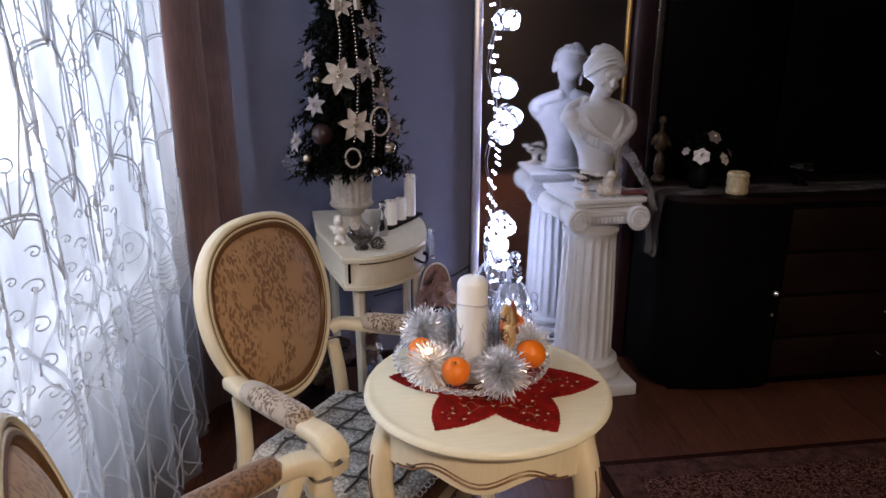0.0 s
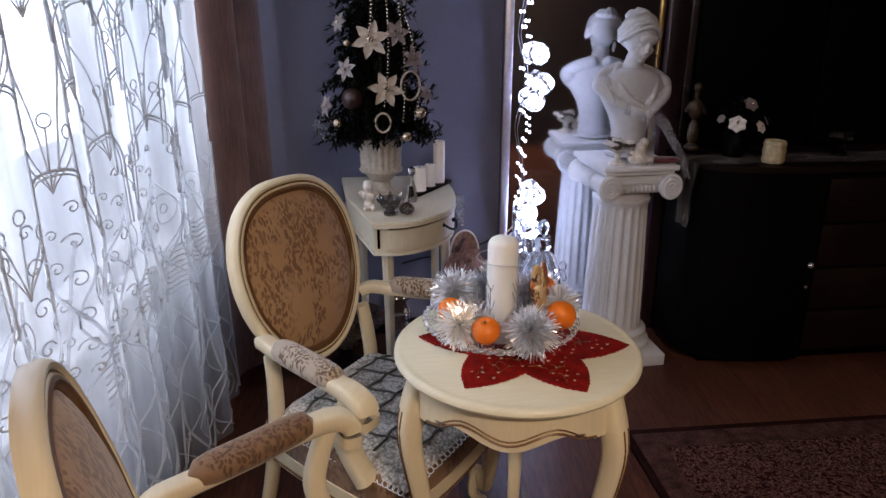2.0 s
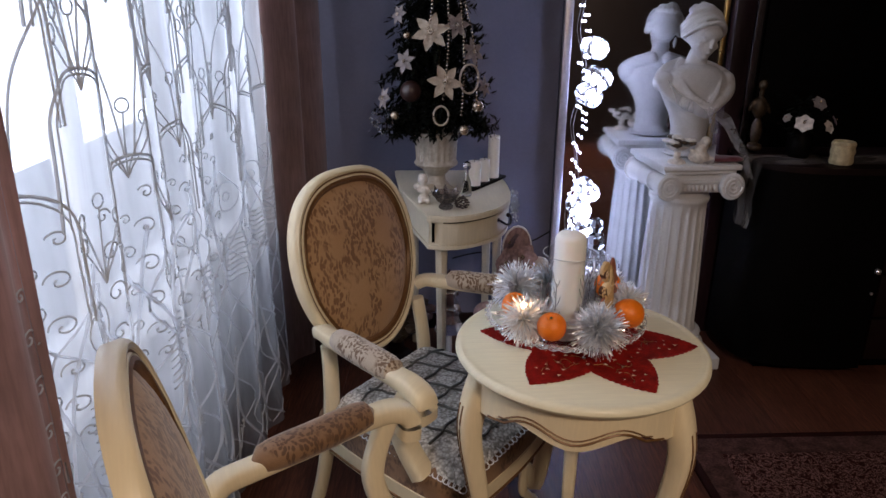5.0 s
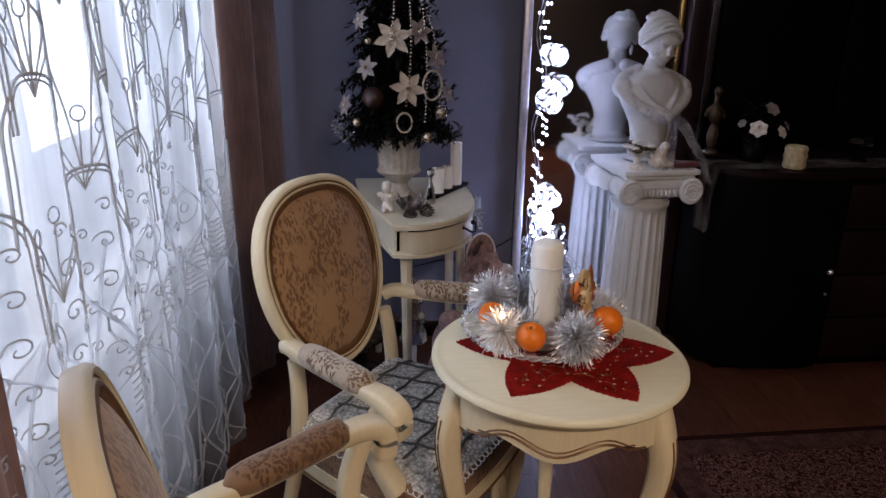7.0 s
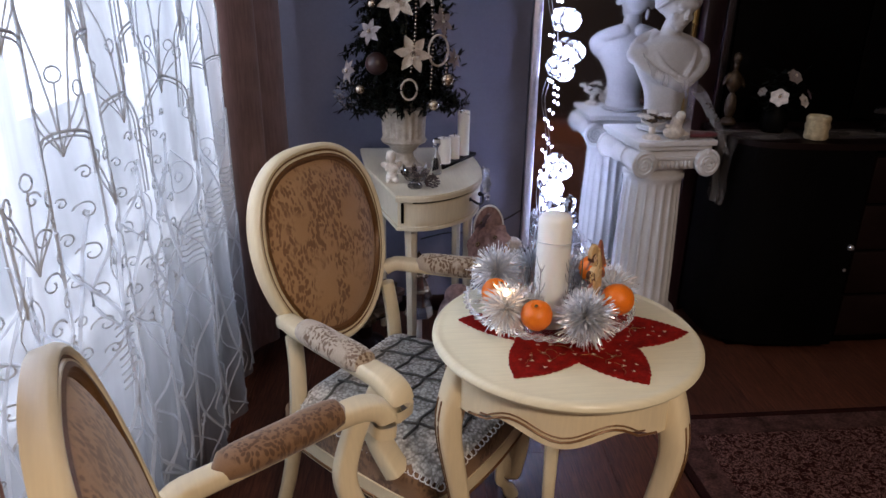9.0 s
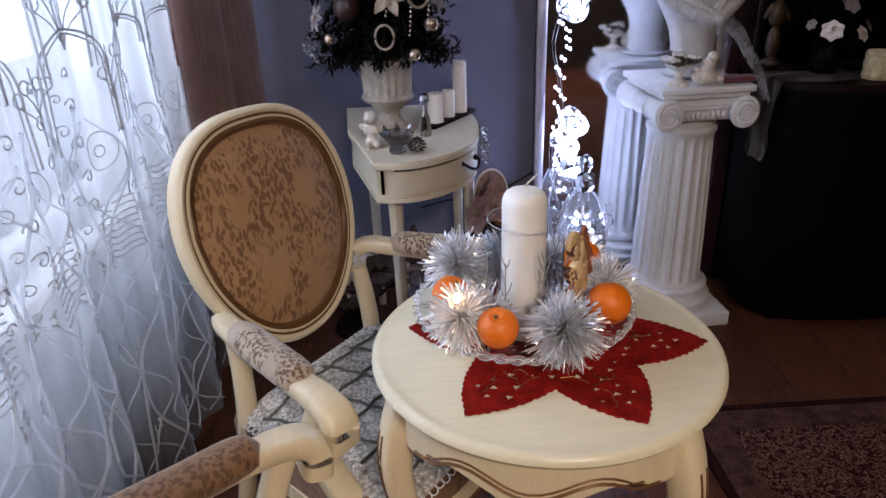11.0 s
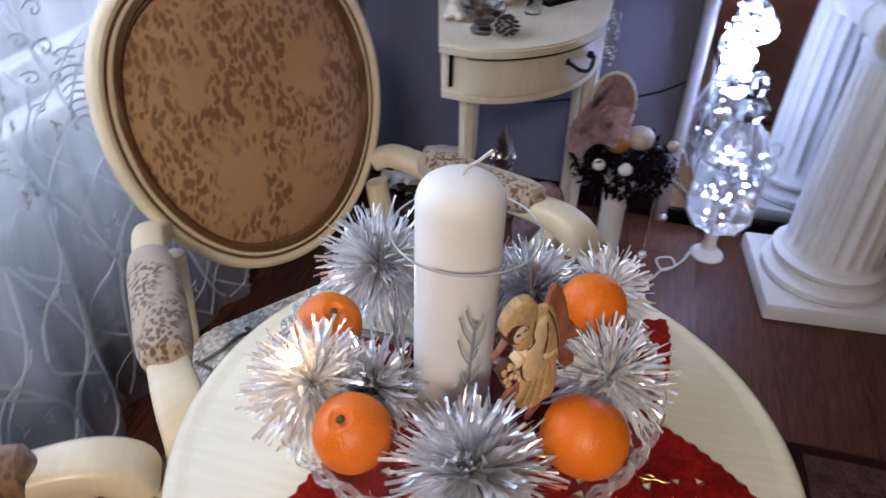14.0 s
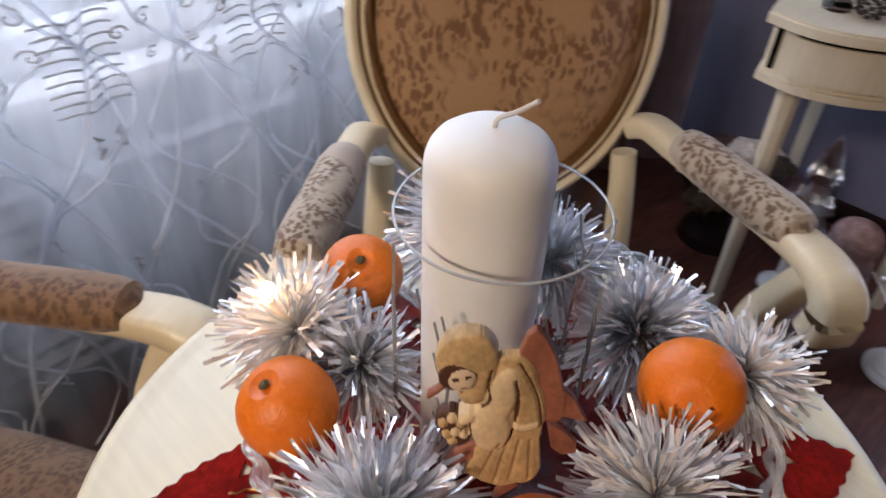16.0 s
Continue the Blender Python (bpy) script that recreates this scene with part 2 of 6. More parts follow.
def box(bm, x0, x1, y0, y1, z0, z1, bevel=0.0, seg=2):
    g = bmesh.ops.create_cube(bm, size=1.0, matrix=Matrix.Translation(((x0 + x1) / 2, (y0 + y1) / 2, (z0 + z1) / 2)) @ Matrix.Diagonal((x1 - x0, y1 - y0, z1 - z0, 1)))
    if bevel:
        es = {e for v in g["verts"] for e in v.link_edges}
        bmesh.ops.bevel(bm, geom=list(es), offset=bevel, segments=seg, affect="EDGES", profile=0.5)
    return bm


def boxed(*a, **k):
    return box(bmesh.new(), *a, **k)


def grid(bm, rows, closed_u=False, closed_v=False, flip=False):
    """Faces between rows of points (v), each a line of points (u)."""
    vs = [[bm.verts.new(p) for p in row] for row in rows]
    nv, nu = len(vs), len(vs[0])
    for j in range(nv if closed_v else nv - 1):
        for i in range(nu if closed_u else nu - 1):
            a, b, c, d = vs[j][i], vs[j][(i + 1) % nu], vs[(j + 1) % nv][(i + 1) % nu], vs[(j + 1) % nv][i]
            bm.faces.new((d, c, b, a) if flip else (a, b, c, d))
    return vs


def lathe(profile, seg=32, bm=None, at=(0, 0, 0), wave=None):
    """Turned form: profile of (radius, height) from bottom to top; wave(angle, height) scales the radius."""
    bm = bm or bmesh.new()
    rows = []
    for r, z in profile:
        rows.append([(at[0] + r * (wave(2 * math.pi * i / seg, z) if wave else 1) * math.cos(2 * math.pi * i / seg),
                      at[1] + r * (wave(2 * math.pi * i / seg, z) if wave else 1) * math.sin(2 * math.pi * i / seg), at[2] + z) for i in range(seg)])
    vs = grid(bm, rows, closed_u=True)
    for row, rev in ((vs[0], True), (vs[-1], False)):
        if profile[0 if rev else -1][0] > 1e-5:
            bm.faces.new(row[::-1] if rev else row)
    bmesh.ops.remove_doubles(bm, verts=[v for r in (vs[0], vs[-1]) for v in r], dist=1e-5)
    return bm


def smooth_path(pts, n=6):
    """Points of a soft curve through pts."""
    out, p = [], [Vector(q) for q in pts]
    for i in range(len(p) - 1):
        a, b, c, d = p[max(0, i - 1)], p[i], p[i + 1], p[min(len(p) - 1, i + 2)]
        for k in range(n):
            t = k / n
            out.append(0.5 * ((2 * b) + (c - a) * t + (2 * a - 5 * b + 4 * c - d) * t * t + (3 * b - a - 3 * c + d) * t ** 3))
    return out + [p[-1]]


def tube(pts, radius, seg=8, bm=None, closed=False, squash=1.0, up=(0, 0, 1), square=1.0):
    """Rod along pts; radius is a number, a list or a function of 0..1; squash widens it across up; square below 1 flattens its sides."""
    bm = bm or bmesh.new()
    pts = [Vector(p) for p in pts]
    n, rows, up = len(pts), [], Vector(up)
    for i, p in enumerate(pts):
        a, b = (pts[(i - 1) % n], pts[(i + 1) % n]) if closed else (pts[max(0, i - 1)], pts[min(n - 1, i + 1)])
        d = (b - a).normalized()
        s = d.cross(up)
        s = s.normalized() if s.length > 1e-4 else d.orthogonal().normalized()
        u = s.cross(d)
        r = radius(i / max(1, n - 1)) if callable(radius) else radius[i] if isinstance(radius, (list, tuple)) else radius
        ring = [(math.cos(2 * math.pi * k / seg), math.sin(2 * math.pi * k / seg)) for k in range(seg)]
        rows.append([p + s * (r * squash * math.copysign(abs(x) ** square, x)) + u * (r * math.copysign(abs(y) ** square, y)) for x, y in ring])
    vs = grid(bm, rows, closed_u=True, closed_v=closed)
    if not closed:
        bm.faces.new(vs[0][::-1])
        bm.faces.new(vs[-1])
    return bm


def sweep(loop, normals, profile, bm=None, closed=True):
    """Moulding: profile of (outward, forward) carried round a loop with its outward and forward directions."""
    bm = bm or bmesh.new()
    rows = [[Vector(p) + o * a + f * b for a, b in profile] for p, (o, f) in zip(loop, normals)]
    grid(bm, rows, closed_u=True, closed_v=closed)
    return bm


def slab(bm, outline, z0, z1):
    """Upright-walled plate of a closed outline."""
    lo = [bm.verts.new((x, y, z0)) for x, y in outline]
    hi = [bm.verts.new((x, y, z1)) for x, y in outline]
    bm.faces.new(lo[::-1])
    bm.faces.new(hi)
    n = len(outline)
    for i in range(n):
        bm.faces.new((lo[i], lo[(i + 1) % n], hi[(i + 1) % n], hi[i]))
    return bm


def ball(bm, at, r, sub=2, scale=(1, 1, 1), rot=None):
    m = Matrix.Translation(at) @ (rot.to_4x4() if rot else Matrix()) @ Matrix.Diagonal((r * scale[0], r * scale[1], r * scale[2], 1))
    bmesh.ops.create_icosphere(bm, subdivisions=sub, radius=1.0, matrix=m)
    return bm


# ---- room ----
X0, X1, Y0, Y1, H = -1.0, 2.9, -2.7, 1.64, 2.60
WIN = (-0.55, 1.25, 0.62, 2.32)
floor = single("floor", boxed(X0, X1, Y0, Y1, -0.06, -0.006), UNDER, "dark reddish-brown laminate floor of long planks", "floor", kind="structure")
wall_north = single("wall_north", boxed(X0 - 0.12, X1 + 0.12, Y1, Y1 + 0.12, 0, H), WALL, "matt grey-blue painted wall behind the mirror", "wall", kind="structure")
_b = bmesh.new()
for a in ((Y0, WIN[0], 0, H), (WIN[1], Y1, 0, H), (WIN[0], WIN[1], 0, WIN[2]), (WIN[0], WIN[1], WIN[3], H)):
    box(_b, X0 - 0.12, X0, *a)
wall_west = single("wall_west", _b, WALL, "grey-blue wall with the window opening", "wall", kind="structure")
single("wall_south", boxed(X0 - 0.12, X1 + 0.12, Y0 - 0.12, Y0, 0, H), ROOM, "plain brown wall", "wall", kind="structure")
single("wall_east", boxed(X1, X1 + 0.12, Y0, Y1, 0, H), ROOM, "plain brown wall", "wall", kind="structure")
single("ceiling", boxed(X0 - 0.12, X1 + 0.12, Y0 - 0.12, Y1 + 0.12, H, H + 0.1), CEIL, "plain white ceiling", "ceiling", kind="structure")
single("baseboard", boxed(X0 + 0.002, 0.29, Y1 - 0.016, Y1 - 0.001, 0, 0.07, bevel=0.003), MAHOGANY, "dark wooden baseboard along the grey wall", "baseboard", kind="structure")

window_1 = thing("window_1", "bright white-framed window behind sheer curtains", "window", kind="structure")
_b = bmesh.new()
for a in ((WIN[0], WIN[0] + 0.06, WIN[2], WIN[3]), (WIN[1] - 0.06, WIN[1], WIN[2], WIN[3]), (WIN[0] + 0.06, WIN[1] - 0.06, WIN[2], WIN[2] + 0.06), (WIN[0] + 0.06, WIN[1] - 0.06, WIN[3] - 0.06, WIN[3]), (0.32, 0.39, WIN[2] + 0.06, WIN[3] - 0.06)):
    box(_b, X0 - 0.075, X0 - 0.02, *a, bevel=0.006)
part("window_frame", _b, WHITE_PAINT, window_1)
for a in ((WIN[0] + 0.06, 0.32), (0.39, WIN[1] - 0.06)):
    pane = part("pane", boxed(X0 - 0.052, X0 - 0.046, a[0], a[1], WIN[2] + 0.06, WIN[3] - 0.06), GLASS, window_1)
    pane.visible_shadow = False
part("window_sill", boxed(X0 - 0.02, -0.93, WIN[0] - 0.05, WIN[1] + 0.05, 0.585, 0.618, bevel=0.008), WHITE_PAINT, window_1)

radiator = thing("radiator", "grey louvred radiator under the window sill", "radiator")
part("body", boxed(-0.985, -0.90, -0.25, 1.12, 0.10, 0.535, bevel=0.006), surface("radiator_grey", (0.10, 0.105, 0.115), 0.5), radiator)
_slat = finish(boxed(-0.012, 0.012, -0.68, 0.68, -0.004, 0.004, bevel=0.002, seg=1), "slat", surface("radiator_slat", (0.36, 0.38, 0.41), 0.5))
for i in range(10):
    s = new("slat", _slat)
    s.parent, s.matrix_basis = radiator, pose(-0.892, 0.435, 0.13 + i * 0.041, 0, 35, 0)
part("joint", boxed(-0.884, -0.872, 0.445, 0.463, 0.09, 0.53, bevel=0.002), surface("dark_joint", (0.02, 0.022, 0.025), 0.6), radiator, "dark upright joint")
for y in (-0.15, 1.02):
    part("foot", boxed(-0.96, -0.92, y - 0.02, y + 0.02, 0, 0.10), WHITE_PAINT, radiator)


# ---- curtains ----
def sheer_x(y, z):
    hang = 0.35 + 0.65 * max(0.0, 1 - z / 2.4)
    return -0.775 + hang * (0.016 * math.sin(y * 23 + 0.6 * math.sin(y * 7)) + 0.012 * math.sin(y * 51 + z * 0.8)) + 0.012 * math.sin(y * 9 + z * 1.3)


def sheer_edge(z):
    return 1.17 + 0.03 * math.sin(z * 2.1) - 0.05 * max(0.0, z - 1.0)


sheer_curtain = thing("sheer_curtain", "white sheer voile curtain with corded embroidery", "curtain")
_b = bmesh.new()
ny, nz = 150, 40
grid(_b, [[(sheer_x(y, z), y, z) for k in range(ny + 1) for y in (-0.345 + (sheer_edge(z) + 0.345) * k / ny,)] for z in (0.02 + 2.38 * j / nz for j in range(nz + 1))])
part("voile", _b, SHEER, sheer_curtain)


def cord(bm, line, r=0.0024):
    """A cord stitched to the room side of the voile along (y, z) points."""
    tube([(sheer_x(y, z) + 0.003, y, z) for y, z in line], r, 4, bm)


_b = bmesh.new()
rng = random.Random(4)
P = 0.28


def spiral(y, z, w, turn, r=0.0019, start=0.0):
    cord(_b, [(y + turn * w * (1 - 0.85 * t) * math.cos(start + t * 7), z + w * (1 - 0.85 * t) * math.sin(start + t * 7)) for t in (k / 18 for k in range(19))], r)


def sprig(y, z, h, n=5):
    """Stems with a loop at each tip, fanning up from one point."""
    for k in range(n):
        lean = (k - (n - 1) / 2) * 0.40 + rng.uniform(-0.05, 0.05)
        L = h * (1.0 - 0.16 * abs(k - (n - 1) / 2)) * rng.uniform(0.85, 1.1)
        line = [(y + L * t * math.sin(lean * (0.4 + 0.9 * t)), z + L * t) for t in (q / 5 for q in range(6))]
        cord(_b, line, 0.0018)
        ty, tz = line[-1]
        cord(_b, [(ty + 0.011 * math.sin(a), tz + 0.012 - 0.012 * math.cos(a)) for a in (math.pi * q / 5 for q in range(11))], 0.0018)


def within(line):
    return [(y, z) for y, z in line if -0.335 < y < sheer_edge(z) - 0.01 and z < 2.38]


def stitched(line, r):
    line = within(line)
    if len(line) > 1:
        cord(_b, line, r)


# arches set like fish scales, each with a lyre of two stems rising from its crown and a sprig at its foot
for r in range(9):
    for c in range(-1, 7):
        ym, zc = -0.30 + (c + 0.5 * (r % 2)) * P + rng.uniform(-0.01, 0.01), 1.09 + 0.14 * r + rng.uniform(-0.012, 0.012)
        for g in (0.0, 0.008):
            w, h = 0.086 - 1.4 * g, 0.075 - g
            stitched([(ym - w - 0.004, zc - 0.17), (ym - w - 0.001, zc - 0.08)] + [(ym - w * math.cos(a), zc - 0.03 + h * math.sin(a)) for a in (math.pi * k / 16 for k in range(17))] + [(ym + w + 0.001, zc - 0.08), (ym + w + 0.004, zc - 0.17)], 0.0027 - 0.1 * g)
        for s in (1, -1):
            top = rng.uniform(0.23, 0.29)
            lyre = [(ym + s * (0.008 + 0.118 * t ** 1.5 - 0.040 * math.sin(t * math.pi) * t), zc + 0.045 + top * t) for t in (k / 14 for k in range(15))]
            ty, tz = lyre[-1]
            stitched(lyre + [(ty - s * 0.020 * math.sin(a), tz + 0.012 - 0.012 * math.cos(a)) for a in (0.6, 1.2, 1.9, 2.6, 3.3)], 0.0023)
        if -0.28 < ym - P / 2 < 1.05 and zc < 2.25:
            sprig(ym - P / 2, zc - 0.13, 0.115)
for c in range(6):
    y0 = -0.33 + c * 0.26
    ym = y0 + 0.13
    for s in (-1, 1):
        for zc, w in ((1.06, 0.024), (1.00, 0.032), (0.93, 0.036), (0.86, 0.030), (0.80, 0.032), (0.75, 0.022)):
            spiral(ym + s * (0.040 + w * 0.7), zc, w * 0.55, s * 1.15, 0.0018, rng.uniform(-0.4, 0.6))
            spiral(y0 + s * 0.034, zc - 0.04, w * 0.42, -s * 1.15, 0.0016, 0.6)
    for q in (0, 3):
        cord(_b, [(ym + (0.011 + 0.0085 * q) * math.cos(a), 0.895 + (0.012 + 0.009 * q) * math.sin(a)) for a in (math.pi * k / 9 for k in range(19))], 0.0014)
    for k in range(9):
        z = 0.66 + 0.015 * k
        for s in (-1, 1):
            cord(_b, [(ym + s * (0.003 + 0.048 * t), z + 0.026 * t - 0.022 * t * t) for t in (0, 0.35, 0.7, 1.0)], 0.0018)
tagged(part("embroidery", _b, THREAD, sheer_curtain, "white corded ogees, sprigs and scrolls"), kind="stuff")

# ribbons crossing in a loose trellis, with a four-lobed scroll at each crossing
_b, _c = bmesh.new(), bmesh.new()
for c in range(10):
    y0 = -0.36 + c * 0.165
    for s in (-1, 1):
        sway, ph, far = rng.uniform(0.014, 0.03), rng.uniform(0, 6), rng.uniform(0.34, 0.46)
        cord(_b, [(y, z) for y, z in ((y0 + s * far * (0.5 - t) + sway * math.sin(t * 11 + ph), 0.05 + 0.95 * t) for t in (k / 30 for k in range(31))) if -0.335 < y < 1.15], rng.uniform(0.0030, 0.0046))
        cord(_b, [(y, z) for y, z in ((y0 + 0.08 + s * 0.075 * math.cos(z * 16 + c) + 0.02 * math.sin(z * 5 + ph), z) for z in (0.04 + 0.025 * k for k in range(38))) if -0.335 < y < 1.15], rng.uniform(0.0022, 0.0034))
    for z in (0.17, 0.40, 0.62):
        ym, zm = y0 + 0.08 + rng.uniform(-0.03, 0.03), z + 0.06 * (c % 2) + rng.uniform(-0.02, 0.02)
        if ym < 1.1:
            for sy in (-1, 1):
                for sz in (-1, 1):
                    cord(_c, [(ym + sy * (0.010 + 0.016 * t + 0.007 * math.sin(t * 5)), zm + sz * (0.006 + 0.012 * math.sin(t * 3.6))) for t in (k / 8 for k in range(9))], 0.0020)
tagged(part("ribbon_trellis", _b, RIBBON, sheer_curtain, "soft white ribbons crossing on the voile"), kind="stuff")
tagged(part("scroll_embroidery", _c, THREAD, sheer_curtain, "small glossy white scrolls"), kind="stuff")


def drape(name, ends, label, folds, amp, z0, z1, seedy):
    (xa, ya), (xb, yb) = ends
    n = 90
    d = Vector((xb - xa, yb - ya, 0))
    side = Vector((d.y, -d.x, 0)).normalized()
    rows = []
    for j in range(26):
        z = z0 + (z1 - z0) * j / 25
        rows.append([Vector((xa, ya, z)) + d * (k / n) + side * amp * (0.8 + 0.3 * math.sin(z * 1.7 + seedy)) * math.sin(k / n * folds * 2 * math.pi + 0.7 * math.sin(k / n * 9 + seedy) + 0.15 * z) for k in range(n + 1)])
    b = bmesh.new()
    grid(b, rows)
    bmesh.ops.solidify(b, geom=list(b.faces), thickness=0.006)
    return single(name, b, DRAPE, label, "curtain")


drape("drape", ((-0.80, 1.13), (-0.655, 1.585)), "heavy brown velvet drape hanging beside the sheer curtain", 2.3, 0.024, 0.015, 2.4, 0.4)
drape("drape", ((-0.83, -1.10), (-0.775, -0.325)), "heavy brown velvet drape hanging at the near end of the window", 6, 0.03, 0.015, 2.4, 2.2)
single("curtain_rail", tube([(-0.79, -1.2, 2.43), (-0.76, 1.645, 2.43)], 0.014, 10), GOLD, "brass curtain rail above the window", "curtain rail")


# ---- tea table ----
TX, TY, TZ, TR = 0.030, -0.010, 0.765, 0.239
tea_table = thing("tea_table", "round cream-painted tea table on three curved legs", "table", pose(TX, TY, 0))
part("tabletop", lathe([(0.0, TZ - 0.030), (TR - 0.022, TZ - 0.030), (TR - 0.014, TZ - 0.026), (TR - 0.012, TZ - 0.020), (TR - 0.004, TZ - 0.018), (TR, TZ - 0.012), (TR - 0.001, TZ - 0.006), (TR - 0.006, TZ - 0.001), (TR - 0.012, TZ), (TR - 0.018, TZ - 0.0015), (TR - 0.022, TZ), (0.0, TZ)], 96), CREAM_TOP, tea_table)
LEGS = (75, 195, 315)
rows_o, rows_i = [], []
for i in range(120):
    a = 2 * math.pi * i / 120
    gap = min(abs((math.degrees(a) - g + 180) % 360 - 180) for g in LEGS) / 60
    low = TZ - 0.085 - 0.022 * (1 - gap) ** 2 - 0.016 * math.cos(gap * math.pi * 2) * (gap > 0.25)
    r = TR - 0.028
    rows_o.append([(r * math.cos(a), r * math.sin(a), z) for z in (TZ - 0.030, (TZ + low) / 2, low)] + [((r - 0.016) * math.cos(a), (r - 0.016) * math.sin(a), z) for z in (low, TZ - 0.030)])
_b = bmesh.new()
grid(_b, rows_o, closed_u=True, closed_v=True)
part("apron", _b, CREAM, tea_table)
_b = bmesh.new()
for g in LEGS:
    line = []
    for k in range(25):
        a = radians(g + 14 + 92 * k / 24)
        gap = 1 - abs(k / 12 - 1)
        z = TZ - 0.074 - 0.020 * (1 - gap) ** 2 - 0.014 * math.cos(gap * math.pi * 2) * (gap > 0.25)
        line.append(((TR - 0.027) * math.cos(a), (TR - 0.027) * math.sin(a), z))
    tube(line, 0.0024, 5, _b)
    tube([(x, y, z + 0.008) for x, y, z in line[2:-2]], 0.0016, 5, _b)
part("inlay_line", _b, GILT, tea_table, "worn gilt line along the apron")


def cabriole(r0, top, spread=1.0):
    """Curved leg in the x-z plane, thick at the knee, thin at the ankle, with a small turned-out foot."""
    pts = smooth_path([(r0 - 0.020, 0, top), (r0 + 0.002, 0, top - 0.06), (r0 + 0.010, 0, top - 0.13), (r0 - 0.010, 0, top - 0.26), (r0 - 0.035 * spread, 0, top * 0.42), (r0 - 0.045 * spread, 0, top * 0.2), (r0 - 0.030 * spread, 0, 0.05), (r0 - 0.005, 0, 0.012)], 5)
    n = len(pts)
    rad = [0.028 - 0.016 * min(1, i / n * 1.35) + (0.006 if i > n - 5 else 0) for i in range(n)]
    b = bmesh.new()
    rows = []
    for i, (p, r) in enumerate(zip(pts, rad)):
        a, c = pts[max(0, i - 1)], pts[min(n - 1, i + 1)]
        d = (c - a).normalized()
        s = Vector((0, 1, 0))
        u = s.cross(d)
        rows.append([p + s * r * 0.95 * math.copysign(abs(math.cos(q)) ** 0.6, math.cos(q)) + u * r * math.copysign(abs(math.sin(q)) ** 0.6, math.sin(q)) for q in (2 * math.pi * k / 16 for k in range(16))])
    vs = grid(b, rows, closed_u=True)
    b.faces.new(vs[0][::-1])
    b.faces.new(vs[-1])
    for v in b.verts:
        v.co.z = max(v.co.z, 0.001)
    return b, pts, rad


for g in LEGS:
    b, pts, rad = cabriole(TR - 0.028, TZ - 0.035)
    leg = part("leg", b, CREAM, tea_table, m=pose(0, 0, 0, 0, 0, g))
    _b = bmesh.new()
    for s in (-1, 1):
        tube([(p.x + r * 0.97, s * r * 0.30, p.z) for p, r in zip(pts[5:24], rad[5:24])], 0.0024, 5, _b)
    part("inlay_line", _b, GILT, leg, "worn gilt line down the leg")

# ---- red felt star with cut-outs ----
TIPS = [(-0.158, 0.040), (-0.093, -0.166), (0.113, -0.200), (0.247, -0.039), (0.168, 0.166), (-0.010, 0.175)]
CX, CY = 0.045, -0.010
rng = random.Random(11)
edge = []
for i, (tx, ty) in enumerate(TIPS):
    nx, ny_ = TIPS[(i + 1) % 6]
    mx, my = (tx + nx) / 2, (ty + ny_) / 2
    k = 0.118 / math.hypot(mx - CX, my - CY)
    inner = (CX + (mx - CX) * k, CY + (my - CY) * k)
    for a, c in (((tx, ty), inner), (inner, (nx, ny_))):
        L = math.hypot(c[0] - a[0], c[1] - a[1])
        n = int(L / 0.0055)
        ox, oy = (c[1] - a[1]) / L, -(c[0] - a[0]) / L
        for j in range(n):
            t = j / n
            w = 0.0095 * math.sin(math.pi * t) + 0.0022 * (j % 2) - 0.001 + rng.uniform(-0.0007, 0.0007)
            edge.append((a[0] + (c[0] - a[0]) * t + ox * w, a[1] + (c[1] - a[1]) * t + oy * w))
_b = bmesh.new()


def loop_edges(bm, pts):
    vs = [bm.verts.new((x, y, 0)) for x, y in pts]
    return [bm.edges.new((vs[i], vs[(i + 1) % len(vs)])) for i in range(len(vs))]


es = loop_edges(_b, edge)
holes = []
for i, (tx, ty) in enumerate(TIPS):
    for f, off in ((0.30, 0.028), (0.30, -0.028), (0.46, 0.022), (0.46, -0.022), (0.62, 0.016), (0.62, -0.016), (0.80, 0.0), (0.53, 0.0), (0.38, 0.0), (0.42, 0.042), (0.42, -0.042), (0.70, 0.0), (0.72, 0.02), (0.72, -0.02), (0.22, 0.045)):
        dx, dy = tx - CX, ty - CY
        L = math.hypot(dx, dy)
        holes.append((CX + dx * f - dy / L * off + rng.uniform(-0.004, 0.004), CY + dy * f + dx / L * off + rng.uniform(-0.004, 0.004)))
kept = []
for hx, hy in holes:
    if min(math.hypot(hx - x, hy - y) for x, y in edge + kept) < 0.0105 or math.hypot(hx - CX, hy - CY) < 0.04:
        continue
    kept.append((hx, hy))
    a0, r = rng.uniform(0, 6.28), rng.uniform(0.0055, 0.0088)
    es += loop_edges(_b, [(hx + r * math.cos(a0 + q), hy + r * math.sin(a0 + q) * 0.8) for q in (0, 2.2, 4.1)])
bmesh.ops.triangle_fill(_b, use_beauty=True, edges=es)
g = bmesh.ops.extrude_face_region(_b, geom=list(_b.faces))
for v in g["geom"]:
    if isinstance(v, bmesh.types.BMVert):
        v.co.z += 0.0022
red_star_mat = thing("star_table_mat", "red felt star-shaped table mat with small cut-outs", "table mat", pose(0, 0, TZ + 0.0006))
part("felt", _b, RED, red_star_mat)
_b = bmesh.new()
